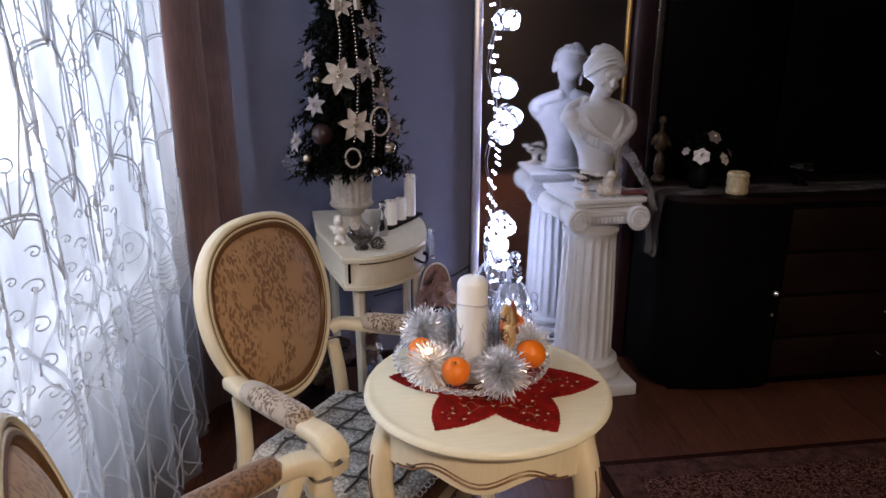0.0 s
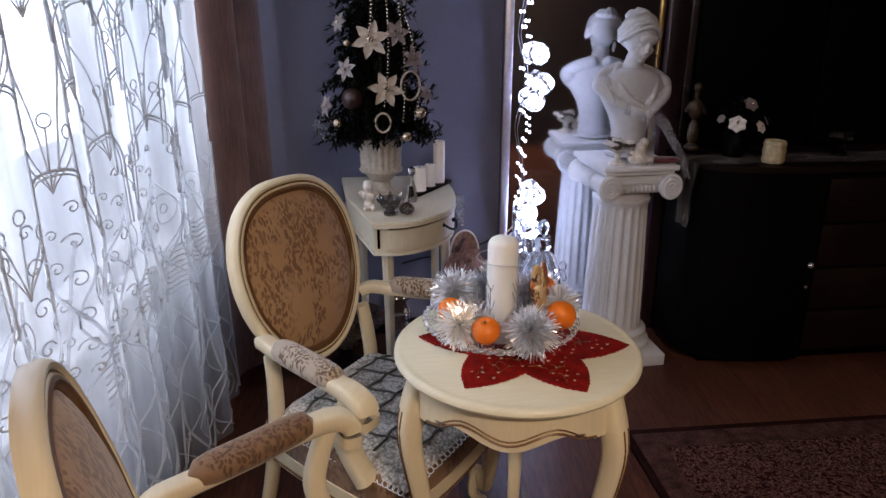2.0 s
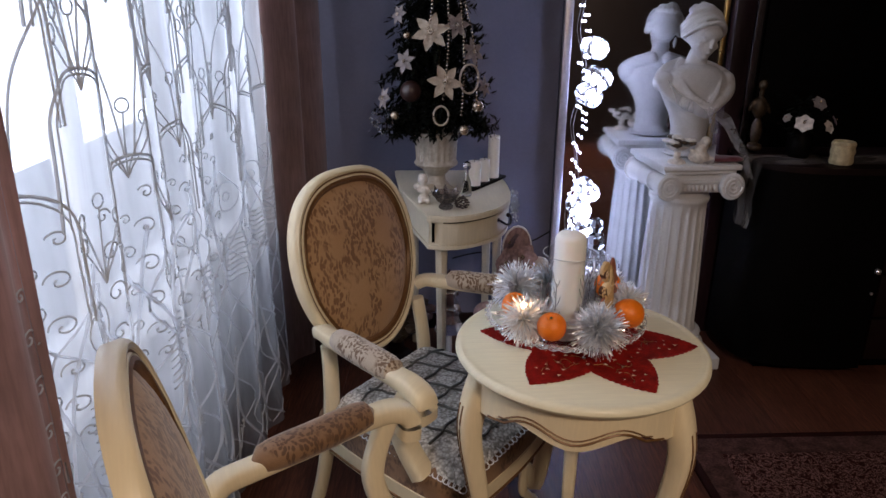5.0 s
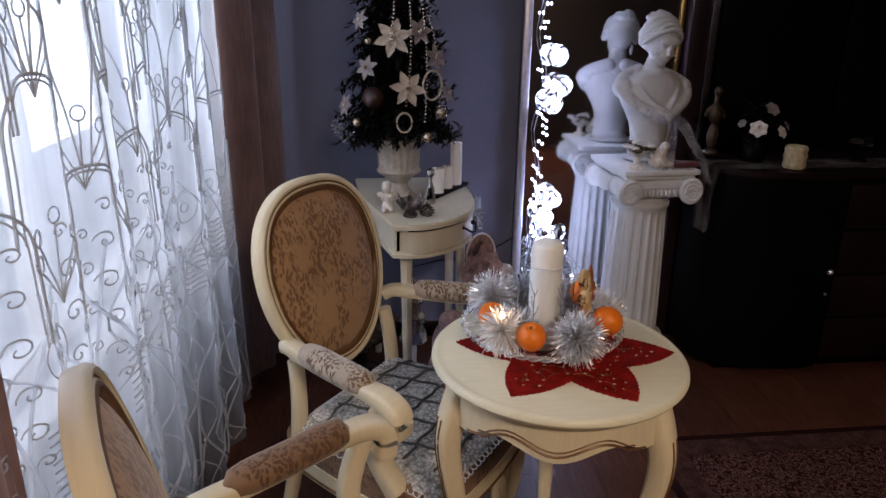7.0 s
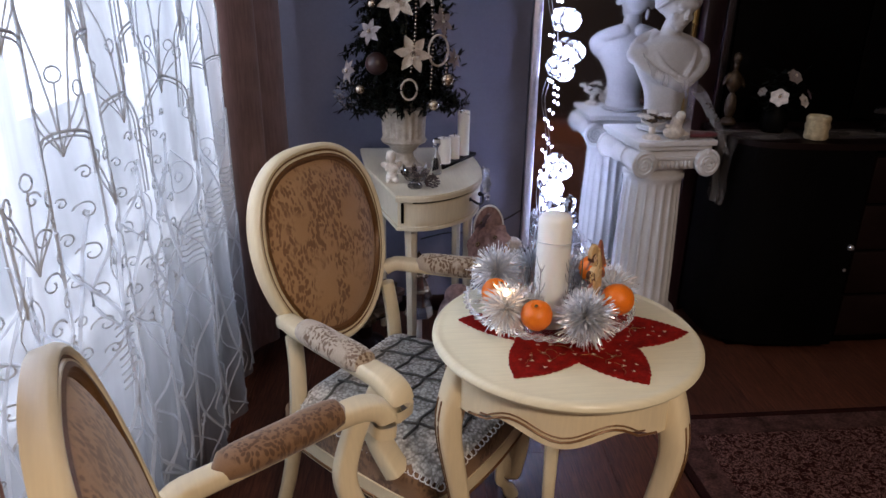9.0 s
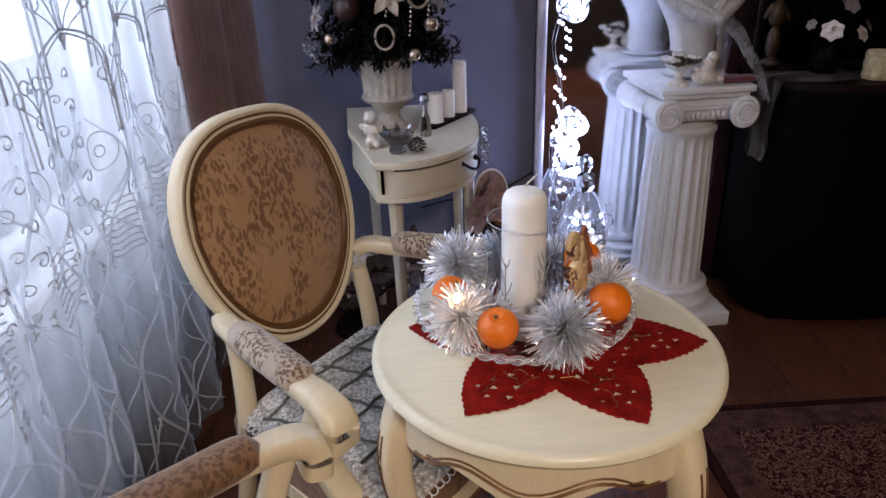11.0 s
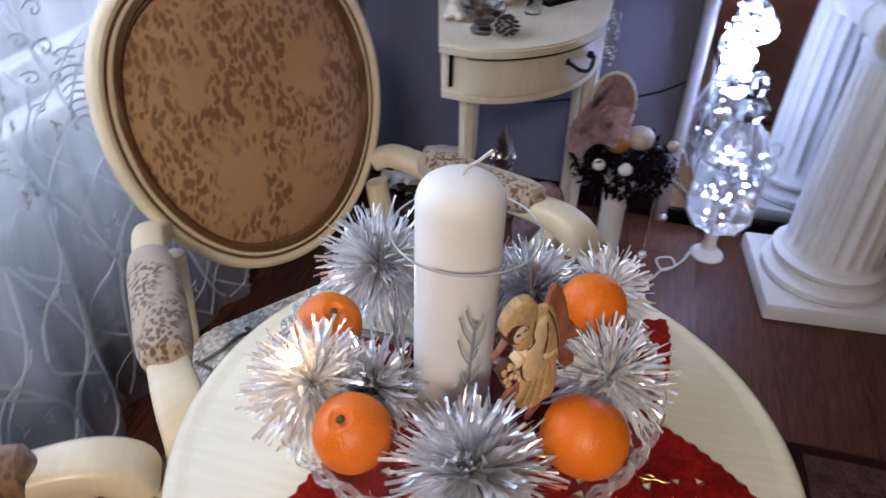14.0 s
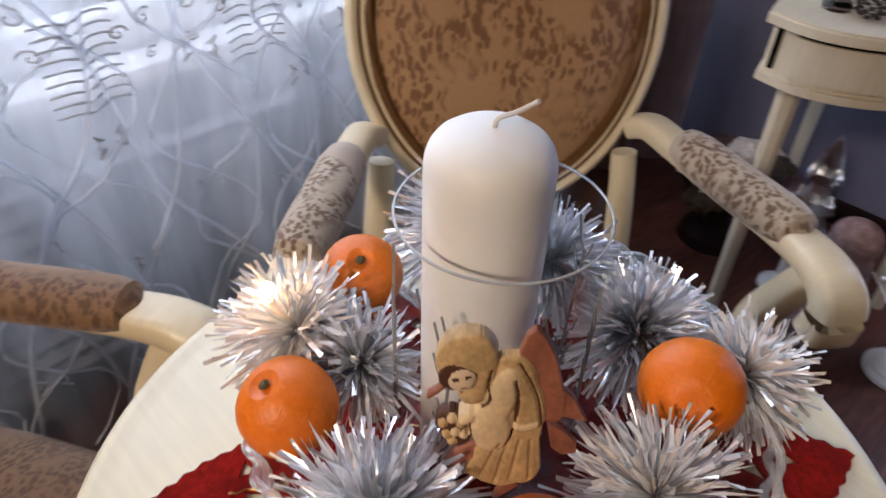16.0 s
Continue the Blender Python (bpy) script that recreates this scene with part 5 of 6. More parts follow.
# Black rod laid in the gap over the drawer, in place of its shade.
part("shadow_gap", tube([p + Vector((0, 0, 0.7125)) for p in curve], 0.0026, 4), BLACK, drawer)
HX, HY = 0.017, 1.052
for dx, dy in ((-0.022, -0.026), (0.022, 0.030)):
    part("handle_rose", ball(bmesh.new(), (HX + dx, HY + dy, 0.690), 0.0085, 2), BLACK_IRON, drawer)
part("handle", tube(smooth_path([(HX - 0.022 + 0.008, HY - 0.026 - 0.010, 0.690), (HX + 0.010, HY - 0.020, 0.672), (HX + 0.026, HY + 0.002, 0.670), (HX + 0.030, HY + 0.024, 0.690)], 5), 0.0042, 7), BLACK_IRON, drawer, "black iron drop handle")
# Thin black strip laid on the case in place of a dark slot.
part("slot_strip", boxed(-0.228, -0.219, 0.9295, 0.9345, 0.645, 0.709), BLACK, console)
for x, y in ((-0.195, 0.985), (0.040, 1.38), (-0.285, 1.50), (0.01, 1.50)):
    part("leg", tube([(x, y, 0.622), (x + 0.002, y, 0.40), (x + 0.004, y, 0.0)], lambda t: 0.021 - 0.008 * t, 8), CONSOLE_PAINT, console)

# crystals hanging at the end of the console
_b = bmesh.new()
rng = random.Random(3)
for k in range(70):
    ball(_b, (0.069 + rng.uniform(-0.003, 0.016), 1.20 + rng.uniform(-0.045, 0.045), 0.645 + 0.095 * rng.random()), rng.uniform(0.004, 0.008), 1)
tube([(0.070, 1.158 + 0.0042 * k, 0.742 - 0.05 * math.sin(k / 20 * math.pi)) for k in range(21)], 0.003, 5, _b)
single("crystal_garland", _b, CRYSTAL, "sparkling crystal bead garland hung on the console end", "garland")


# ---- small tree in an urn ----
URN_AT = (-0.205, 1.235)
URN = surface("aged_cream_urn", (0.46, 0.41, 0.34), 0.6, vary=0.25, big=20, fine=90, bump=0.15)
tree = thing("decorated_tree", "dark little Christmas tree with cream flowers in a fluted urn", "tree", pose(URN_AT[0], URN_AT[1], ZC))
part("urn", lathe([(0.0, 0.0), (0.062, 0.0), (0.064, 0.012), (0.050, 0.022), (0.034, 0.045), (0.032, 0.062), (0.044, 0.072), (0.052, 0.085), (0.073, 0.096), (0.078, 0.104), (0.073, 0.112), (0.069, 0.118), (0.073, 0.19), (0.080, 0.205), (0.084, 0.212), (0.080, 0.218), (0.066, 0.218), (0.060, 0.20), (0.0, 0.20)], 96, wave=lambda a, z: 1 + (0.035 * math.cos(a * 20) if 0.115 < z < 0.195 else 0)), URN, tree)
part("trunk", tube([(0, 0, 0.19), (0.005, 0, 0.5), (0, 0.004, 0.95)], lambda t: 0.016 - 0.011 * t, 8), STEM, tree)
NEEDLE = surface("dark_fir_green", (0.006, 0.008, 0.006), 0.7, vary=0.5, big=30, spec=0.1)


def cone_r(h):
    return 0.200 * max(0.0, 1 - h / 1.02) ** 0.75 + 0.01


rng = random.Random(17)
verts, faces = [], []
for k in range(760):
    h = 0.88 * rng.random() ** 1.35
    a = rng.uniform(0, 6.28)
    R = cone_r(h) * rng.uniform(0.55, 1.12)
    base = Vector((R * 0.35 * math.cos(a), R * 0.35 * math.sin(a), 0.25 + h))
    tip = Vector((R * math.cos(a), R * math.sin(a), 0.215 + h * 0.97 - 0.03 * rng.random()))
    d = tip - base
    for q in range(26):
        t = rng.random()
        p = base + d * t
        w = Vector((rng.gauss(0, 1), rng.gauss(0, 1), rng.gauss(0, 0.8))).normalized()
        e = (d.normalized() * 0.6 + w).normalized() * rng.uniform(0.018, 0.034)
        s = e.cross(Vector((0.3, 0.2, 1))).normalized() * 0.0042
        n = len(verts)
        verts += [p - s, p + s, p + e * 0.6 + s, p + e, p + e * 0.6 - s]
        faces += [(n, n + 1, n + 2, n + 3, n + 4)]
me = bpy.data.meshes.new("needles")
me.from_pydata([tuple(v) for v in verts], [], faces)
me.materials.append(NEEDLE)
foliage = new("needles", me)
foliage.parent = tree
tagged(foliage, "near-black fir needles", kind="stuff")
PETAL = surface("cream_silk_petal", (0.42, 0.34, 0.26), 0.6, vary=0.3, big=40, fine=200, bump=0.2)
PETAL_GREY = surface("grey_silk_petal", (0.26, 0.22, 0.21), 0.6, vary=0.3, big=40, fine=200, bump=0.2)
GLITTER = surface("champagne_bead", (0.62, 0.50, 0.38), 0.25, metal=0.8, vary=0.2)


def silk_flower(parent, at, r, m, spin, wide=0.27):
    """Pointed-petal flower that faces outwards from the tree's axis."""
    n = Vector((at[0], at[1], 0.05)).normalized()
    q = n.to_track_quat("Z", "Y").to_matrix()
    b = bmesh.new()
    for ring, (cnt, rr, lift) in enumerate(((6, 1.0, 0.12), (5, 0.6, 0.35))):
        for k in range(cnt):
            a = spin + 2 * math.pi * k / cnt + ring * 0.5
            dirv, side = Vector((math.cos(a), math.sin(a), 0)), Vector((-math.sin(a), math.cos(a), 0))
            rows = []
            for t in (0.05, 0.3, 0.6, 0.85, 1.0):
                w = wide * rr * r * math.sin(math.pi * min(0.97, t ** 0.8 * 0.95 + 0.03))
                c = dirv * (t * rr * r) + Vector((0, 0, r * lift * (t - t * t * 1.4) + 0.003))
                rows.append([q @ (c - side * w + Vector((0, 0, 0.08 * r))) + Vector(at), q @ c + Vector(at), q @ (c + side * w + Vector((0, 0, 0.08 * r))) + Vector(at)])
            grid(b, rows)
    f = part("flower", b, m, parent, angle=70)
    c = bmesh.new()
    for k in range(6):
        ball(c, q @ Vector((r * 0.1 * math.cos(k), r * 0.1 * math.sin(k), 0.012)) + Vector(at), r * 0.07, 1)
    part("stamens", c, GLITTER, f)


def on_cone(a, h, k=1.02):
    r = cone_r(h) * k
    return (r * math.cos(radians(a)), r * math.sin(radians(a)), 0.24 + h)


for a, h, r, m, sp in ((-98, 0.31, 0.062, PETAL, 0.3), (-84, 0.16, 0.058, PETAL, 0.9), (-70, 0.33, 0.045, PETAL_GREY, 0.1), (-52, 0.25, 0.045, PETAL_GREY, 0.5), (-96, 0.52, 0.040, PETAL, 0.2), (-60, 0.45, 0.042, PETAL_GREY, 0.7), (-125, 0.22, 0.040, PETAL_GREY, 0.4), (-80, 0.60, 0.035, PETAL, 0.4), (-140, 0.36, 0.035, PETAL_GREY, 0.2), (-40, 0.14, 0.035, PETAL_GREY, 0.2), (-150, 0.10, 0.04, PETAL_GREY, 0.1), (-75, 0.68, 0.03, PETAL, 0.2)):
    silk_flower(tree, on_cone(a, h), r, m, sp)
for a, h0, h1 in ((-88, 0.66, 0.10), (-72, 0.62, 0.05), (-106, 0.55, 0.28), (-58, 0.40, 0.06)):
    b = bmesh.new()
    n = int((h0 - h1) / 0.011)
    for k in range(n):
        h = h0 + (h1 - h0) * k / n
        ball(b, on_cone(a + 9 * math.sin(k / n * 3.0), h, 1.06), 0.0042, 1)
    tagged(part("bead_string", b, GLITTER, tree), kind="stuff")
for a, h, s in ((-88, 0.06, 0.024), (-60, 0.17, 0.036), (-104, 0.56, 0.030)):
    c = Vector(on_cone(a, h, 1.07))
    out = Vector((c.x, c.y, 0)).normalized()
    side = Vector((-out.y, out.x, 0))
    part("medallion", tube([c + side * s * math.cos(q) + Vector((0, 0, 1)) * s * 1.25 * math.sin(q) for q in (2 * math.pi * k / 24 for k in range(24))], 0.0035, 6, closed=True), PETAL, tree, "oval openwork medallion")
for a, h, r, m in ((-118, 0.13, 0.034, surface("maroon_bauble", (0.030, 0.012, 0.010), 0.35)), (-48, 0.08, 0.020, GLITTER), (-135, 0.05, 0.014, GLITTER), (-128, 0.30, 0.012, GLITTER), (-66, 0.01, 0.016, GLITTER)):
    part("bauble", ball(bmesh.new(), on_cone(a, h, 0.98), r, 3), m, tree)
for dx in (-0.014, 0.012):
    c = Vector(on_cone(-88, 0.66, 1.1))
    b = bmesh.new()
    pts = smooth_path([c + Vector((dx, 0, 0.06)), c + Vector((dx * 1.6, -0.02, 0.0)), c + Vector((dx * 2.2, -0.03, -0.08)), c + Vector((dx * 2.8, -0.04, -0.15))], 5)
    grid(b, [[p - Vector((0.010, 0, 0)), p + Vector((0, -0.004, 0)), p + Vector((0.010, 0, 0))] for p in pts])
    part("ribbon", b, PETAL, tree, "cream satin ribbon tail")
_b = bmesh.new()
for k in range(50):
    a, z = rng.uniform(0, 6.28), rng.random()
    r = 0.038 * math.sin(math.pi * min(1, 0.15 + 0.85 * (1 - z)))
    ball(_b, (-0.185 + r * math.cos(a), -0.06 + r * math.sin(a), 0.215 + 0.085 * z), 0.006, 1)
tube([(-0.185, -0.06, 0.30), (-0.165, -0.05, 0.36)], 0.0012, 4, _b)
part("glass_ornament", _b, CRYSTAL, tree, "bead-covered glass bell ornament")

# ---- things on the console ----
fused("cherub_figurine", [((0, 0, 0.018), 0.020, (1.1, 1.0, 0.9), N0), ((0, 0, 0.045), 0.019, (0.95, 0.85, 1.25), N0), ((-0.004, -0.004, 0.082), 0.0175, (1, 1, 1.05), N0), ((-0.016, -0.006, 0.052), 0.008, (0.9, 0.9, 1.9), (0, 20, 0)), ((0.015, -0.010, 0.052), 0.008, (0.9, 0.9, 1.8), (30, -25, 0)), ((0.020, 0.010, 0.055), 0.011, (1.5, 0.45, 1.1), (0, -20, 0)), ((-0.022, 0.010, 0.055), 0.011, (1.5, 0.45, 1.1), (0, 20, 0)), ((-0.012, -0.014, 0.010), 0.010, (1, 1.5, 0.9), N0), ((0.012, -0.014, 0.010), 0.010, (1, 1.5, 0.9), N0), ((-0.004, 0.002, 0.094), 0.014, (1.15, 1.1, 0.7), N0)], FLOWER_PALE, "cream cherub figurine sitting on the console", "figurine", pose(-0.250, 1.07, ZC), 0.0028, 1)
SMOKE = glass("smoky_glass", (0.45, 0.38, 0.36), 0.06)
lotus = thing("lotus_candle_holder", "smoky glass lotus-shaped candle holder on the console", "candle holder", pose(-0.180, 1.005, ZC))
part("cup", lathe([(0.0, 0.0), (0.022, 0.0), (0.024, 0.008), (0.016, 0.018), (0.028, 0.030), (0.044, 0.044), (0.046, 0.056), (0.040, 0.058), (0.030, 0.045), (0.0, 0.036)], 8), SMOKE, lotus, angle=12)
for k in range(8):
    a = math.pi * k / 4
    b = bmesh.new()
    grid(b, [[((0.030 + 0.024 * t) * math.cos(a + s * 0.32 * (1 - t * t)), (0.030 + 0.024 * t) * math.sin(a + s * 0.32 * (1 - t * t)), 0.026 + 0.044 * t) for s in (-1, 0, 1)] for t in (0, 0.35, 0.7, 1.0)])
    bmesh.ops.solidify(b, geom=list(b.faces), thickness=0.003)
    part("petal", b, SMOKE, lotus)
pine_cone = thing("pine_cone", "small dark brown pine cone on the console", "pine cone", pose(-0.128, 0.995, ZC))
_b = bmesh.new()
for k in range(46):
    t = k / 46
    a, r, z = k * 2.4, 0.020 * math.sin(math.pi * (0.16 + 0.8 * t)) + 0.002, 0.006 + 0.036 * t
    ball(_b, (r * math.cos(a), r * math.sin(a), z), 0.0058, 1, (1, 1, 0.5))
tagged(part("scales", _b, surface("cone_brown", (0.05, 0.03, 0.02), 0.7), pine_cone), kind="stuff")
tray = single("candle_tray", box(bmesh.new(), -0.125, 0.125, -0.026, 0.026, 0.0, 0.012, bevel=0.003), BLACK, "narrow black tray under three candles", "tray", pose(-0.020, 1.335, ZC, 0, 0, 55))


def white_candle(x, y, h, r):
    t = thing("candle", "plain white pillar candle on the black tray", "candle", pose(x, y, ZC + 0.0122), "candles on the tray")
    part("wax", lathe([(0.0, 0.0), (r, 0.0), (r, h - 0.004), (r - 0.003, h), (r * 0.5, h - 0.003), (0.0, h - 0.004)], 28), WAX, t)
    part("wick", tube([(0, 0, h - 0.005), (0.001, 0, h + 0.009)], 0.0012, 5), STEM, t)


white_candle(-0.065, 1.270, 0.088, 0.024)
white_candle(-0.022, 1.335, 0.082, 0.020)
white_candle(0.018, 1.390, 0.160, 0.022)
single("glass_bottle", lathe([(0.0, 0.0), (0.016, 0.0), (0.019, 0.01), (0.014, 0.05), (0.006, 0.075), (0.006, 0.09), (0.014, 0.102), (0.012, 0.118), (0.0, 0.124)], 18), CRYSTAL, "slim clear glass figurine bottle on the console", "bottle", pose(-0.100, 1.165, ZC))

# ---- flower goblet, floor ornaments ----
goblet = thing("flower_goblet", "tall white-footed goblet with a dark wreath, roses and baubles", "flower stand", pose(0.150, 1.195, 0))
part("foot", lathe([(0.0, 0.0), (0.062, 0.0), (0.063, 0.010), (0.052, 0.016), (0.052, 0.022), (0.042, 0.028), (0.042, 0.034), (0.030, 0.040), (0.020, 0.060), (0.0, 0.060)], 36), WHITE_PAINT, goblet)
part("stem", lathe([(0.020, 0.0605), (0.027, 0.09), (0.031, 0.16), (0.030, 0.26), (0.033, 0.31), (0.042, 0.36), (0.0, 0.36)], 28), WHITE_PAINT, goblet)
rng = random.Random(31)
verts, faces = [], []
for k in range(1500):
    a, q = rng.uniform(0, 6.28), rng.uniform(0, 6.28)
    r = 0.085 + 0.045 * math.cos(q) * rng.random() ** 0.5
    p = Vector((r * math.cos(a), r * math.sin(a), 0.395 + 0.040 * math.sin(q)))
    d = Vector((rng.gauss(0, 1), rng.gauss(0, 1), rng.gauss(0, 0.7))).normalized() * rng.uniform(0.02, 0.036)
    s = d.cross(Vector((0.2, 0.5, 1))).normalized() * 0.006
    n = len(verts)
    verts += [p, p + d * 0.5 + s, p + d, p + d * 0.5 - s]
    faces += [(n, n + 1, n + 2, n + 3)]
me = bpy.data.meshes.new("wreath_leaves")
me.from_pydata([tuple(v) for v in verts], [], faces)
me.materials.append(surface("wine_dark_leaf", (0.010, 0.005, 0.007), 0.6, vary=0.4, spec=0.1))
w = new("wreath_leaves", me)
w.parent = goblet
tagged(w, "almost black small leaves", kind="stuff")
PINK = surface("dusty_pink_silk", (0.40, 0.26, 0.255), 0.7, vary=0.35, big=30)
for at, r, m in (((-0.095, -0.050, 0.485), 0.068, PINK), ((-0.040, -0.055, 0.510), 0.055, PINK), ((-0.075, 0.01, 0.540), 0.050, PINK)):
    silk_flower(goblet, at, r, m, 0.2, 0.55)
for at, r, m in (((-0.020, -0.045, 0.468), 0.030, surface("amber_ball", (0.40, 0.19, 0.05), 0.35)), ((0.030, 0.0, 0.465), 0.034, FLOWER_PALE), ((-0.055, -0.085, 0.425), 0.016, WHITE_PAINT), ((0.005, -0.100, 0.430), 0.017, WHITE_PAINT), ((0.11, 0.01, 0.45), 0.016, PETAL)):
    part("ball", ball(bmesh.new(), at, r, 3, (1, 1, 0.85)), m, goblet)
for k in range(4):
    a = -2.4 + k * 0.8
    p = Vector((0.125 * math.cos(a), 0.125 * math.sin(a), 0.36))
    part("bead_drop", ball(tube([p, p - Vector((0, 0, 0.09 + 0.03 * (k % 3)))], 0.0005, 4), p - Vector((0, 0, 0.10 + 0.03 * (k % 3))), 0.010, 2), SILVER, goblet)
plaque = thing("oval_plaque", "dusty pink oval plaque with a white rim behind the goblet", "ornament", pose(0.105, 1.335, 0.0, 6, 0, 0))
part("panel", lathe([(0.0, -0.004), (0.052, -0.004), (0.052, 0.004), (0.0, 0.004)], 36), PINK, plaque, m=pose(0, 0, 0.50, 90, 0, 0) @ Matrix.Diagonal((1, 1.7, 1, 1)))
part("rim", tube([(0.053 * math.cos(q), 0, 0.50 + 0.090 * math.sin(q)) for q in (2 * math.pi * k / 40 for k in range(40))], 0.005, 6, closed=True), WHITE_PAINT, plaque)
part("stick", tube([(0, 0, 0.0), (0, 0, 0.411)], 0.003, 6), BLACK_IRON, plaque)
posy("flower_basket", (-0.36, 1.33, 0.0), 0.16, "dark dried flower arrangement on the floor under the console", (surface("dried_rose", (0.09, 0.045, 0.04), 0.8, vary=0.5), BRONZE, FLOWER_PALE), 12, base=MAHOGANY)
gt = thing("glass_fir", "small clear glass fir tree ornament on a stem", "ornament", pose(-0.150, 1.27, 0))
part("tree_body", lathe([(0.0, 0.16), (0.055, 0.165), (0.030, 0.235), (0.046, 0.24), (0.022, 0.31), (0.036, 0.315), (0.010, 0.40), (0.0, 0.42)], 18, wave=lambda a, z: 1 + 0.08 * math.cos(6 * a)), CRYSTAL, gt)
part("stem", lathe([(0.0, 0.0), (0.045, 0.0), (0.045, 0.01), (0.012, 0.03), (0.012, 0.16), (0.0, 0.16)], 20), WHITE_PAINT, gt)
fused("pink_sack", [((0, 0, 0.10), 0.10, (0.8, 0.7, 1.0), N0), ((0.0, 0, 0.21), 0.075, (0.85, 0.75, 1.3), N0), ((0.01, 0, 0.30), 0.050, (1, 0.8, 0.9), N0)], PINK, "dusty pink fabric pouch on the floor behind the armchair", "pouch", pose(-0.03, 1.13, 0.0), 0.006)
part_c = tube(smooth_path([(0.03, 1.15, 0.235), (0.10, 1.08, 0.22), (0.19, 1.07, 0.14), (0.27, 1.20, 0.045), (0.325, 1.33, 0.006), (0.36, 1.36, 0.006), (0.35, 1.40, 0.006), (0.31, 1.38, 0.006), (0.33, 1.33, 0.006), (0.38, 1.38, 0.012), (0.405, 1.44, 0.012)], 6), 0.0028, 6)
single("white_cord", part_c, WHITE_PAINT, "thin white lamp cord looped on the floor", "cord")

# ---- black sideboard and dark wall unit ----
sideboard = thing("sideboard", "black lacquered sideboard with rounded corner and dark drawers", "sideboard")
SB = smooth_path([(1.00, 1.53, 0), (0.99, 1.35, 0), (1.01, 1.245, 0), (1.10, 1.175, 0), (1.25, 1.145, 0), (1.44, 1.135, 0)], 5)
sb = [(p.x, p.y) for p in SB]
part("body", slab(bmesh.new(), sb + [(1.44, 1.53)], 0.045, 0.812), BLACK, sideboard)
part("body", boxed(1.4405, 2.55, 1.165, 1.53, 0.045, 0.812, bevel=0.004), BLACK, sideboard)
top = inset(sb, 1.02, 1.3, 1.4)
part("top", slab(bmesh.new(), top + [(2.57, 1.125), (2.57, 1.535), (0.99, 1.535)], 0.8125, 0.835), MAHOGANY, sideboard)
part("plinth", boxed(1.08, 2.50, 1.24, 1.50, 0.0, 0.0448), BLACK, sideboard)
for k in range(4):
    z = 0.075 + 0.18 * k
    dr = part("drawer", boxed(1.46, 2.52, 1.146, 1.1645, z, z + 0.170, bevel=0.006), MAHOGANY, sideboard)
    part("handle", tube(smooth_path([(1.93, 1.145, z + 0.09), (1.95, 1.128, z + 0.075), (2.02, 1.128, z + 0.075), (2.04, 1.145, z + 0.09)], 4), 0.005, 6), BLACK_IRON, dr)
part("knob", ball(bmesh.new(), (1.425, 1.126, 0.452), 0.012, 2), SILVER, sideboard, "small chrome knob")
part("keyhole_plate", lathe([(0.0, 0.0), (0.006, 0.0), (0.006, 0.003), (0.0, 0.003)], 12), SILVER, sideboard, m=pose(1.425, 1.134, 0.36, 90, 0, 0))

wall_unit = thing("wall_unit", "tall black wall unit with glossy doors behind the sideboard", "cabinet")
part("side_panel", boxed(0.955, 1.030, 1.560, 1.639, 0.0, 2.30, bevel=0.003), MAROON, wall_unit, "dark maroon side panel")
part("trim_strip", boxed(1.032, 1.062, 1.552, 1.600, 0.836, 2.30, bevel=0.006), surface("gunmetal_trim", (0.20, 0.18, 0.19), 0.25, metal=0.9), wall_unit, "glossy dark metal strip")
part("carcass", boxed(1.064, 2.70, 1.575, 1.639, 0.0, 2.30, bevel=0.003), BLACK, wall_unit)
for k in range(3):
    part("door", boxed(1.075 + 0.54 * k, 1.605 + 0.54 * k, 1.556, 1.5745, 0.84, 2.28, bevel=0.004), BLACK, wall_unit)

LACE = thin_cloth("grey_lace", (0.40, 0.36, 0.33), 0.62)
_b = bmesh.new()
rows = []
for k in range(40):
    u = k / 39
    if u < 0.28:
        q = u / 0.28
        c = (0.962 + 0.004 * math.sin(q * 9), 1.30, 0.58 + 0.255 * q)
    else:
        q = (u - 0.28) / 0.72
        c = (0.966 + 1.25 * q, 1.30, 0.8365)
    row = []
    for j in range(13):
        v = j / 12 - 0.5
        wob = 0.008 * math.sin(k * 1.7) * (abs(v) > 0.44)
        row.append((c[0] + 0.006 * math.sin(j * 1.3) * (u < 0.28), c[1] + v * (0.17 if u > 0.28 else 0.12 + 0.05 * q if u < 0.28 else 0.17) + wob, c[2] + (0.001 * (j % 2))))
    rows.append(row)
grid(_b, rows)
single("lace_runner", _b, LACE, "grey lace runner hanging over the sideboard end", "table runner")
roses = thing("rose_vase", "dark vase with white and pink silk roses on the sideboard", "vase", pose(1.165, 1.34, 0.838))
part("vase", lathe([(0.0, 0.0), (0.035, 0.0), (0.048, 0.03), (0.045, 0.07), (0.028, 0.10), (0.034, 0.115), (0.0, 0.112)], 24), BLACK, roses)
_b = bmesh.new()
rng = random.Random(9)
for k in range(90):
    a = rng.uniform(0, 6.28)
    p = Vector((0.085 * rng.random() * math.cos(a), 0.07 * rng.random() * math.sin(a), 0.09 + 0.13 * rng.random()))
    d = Vector((math.cos(a), math.sin(a), rng.uniform(-0.4, 0.8))).normalized() * 0.045
    s = d.cross(Vector((0, 0.3, 1))).normalized() * 0.013
    v = [_b.verts.new(q) for q in (p, p + d * 0.5 + s, p + d, p + d * 0.5 - s)]
    _b.faces.new(v)
tagged(part("leaves", _b, NEEDLE, roses), kind="stuff")
ROSE_W = surface("white_silk_rose", (0.66, 0.60, 0.56), 0.6, vary=0.2, big=60)
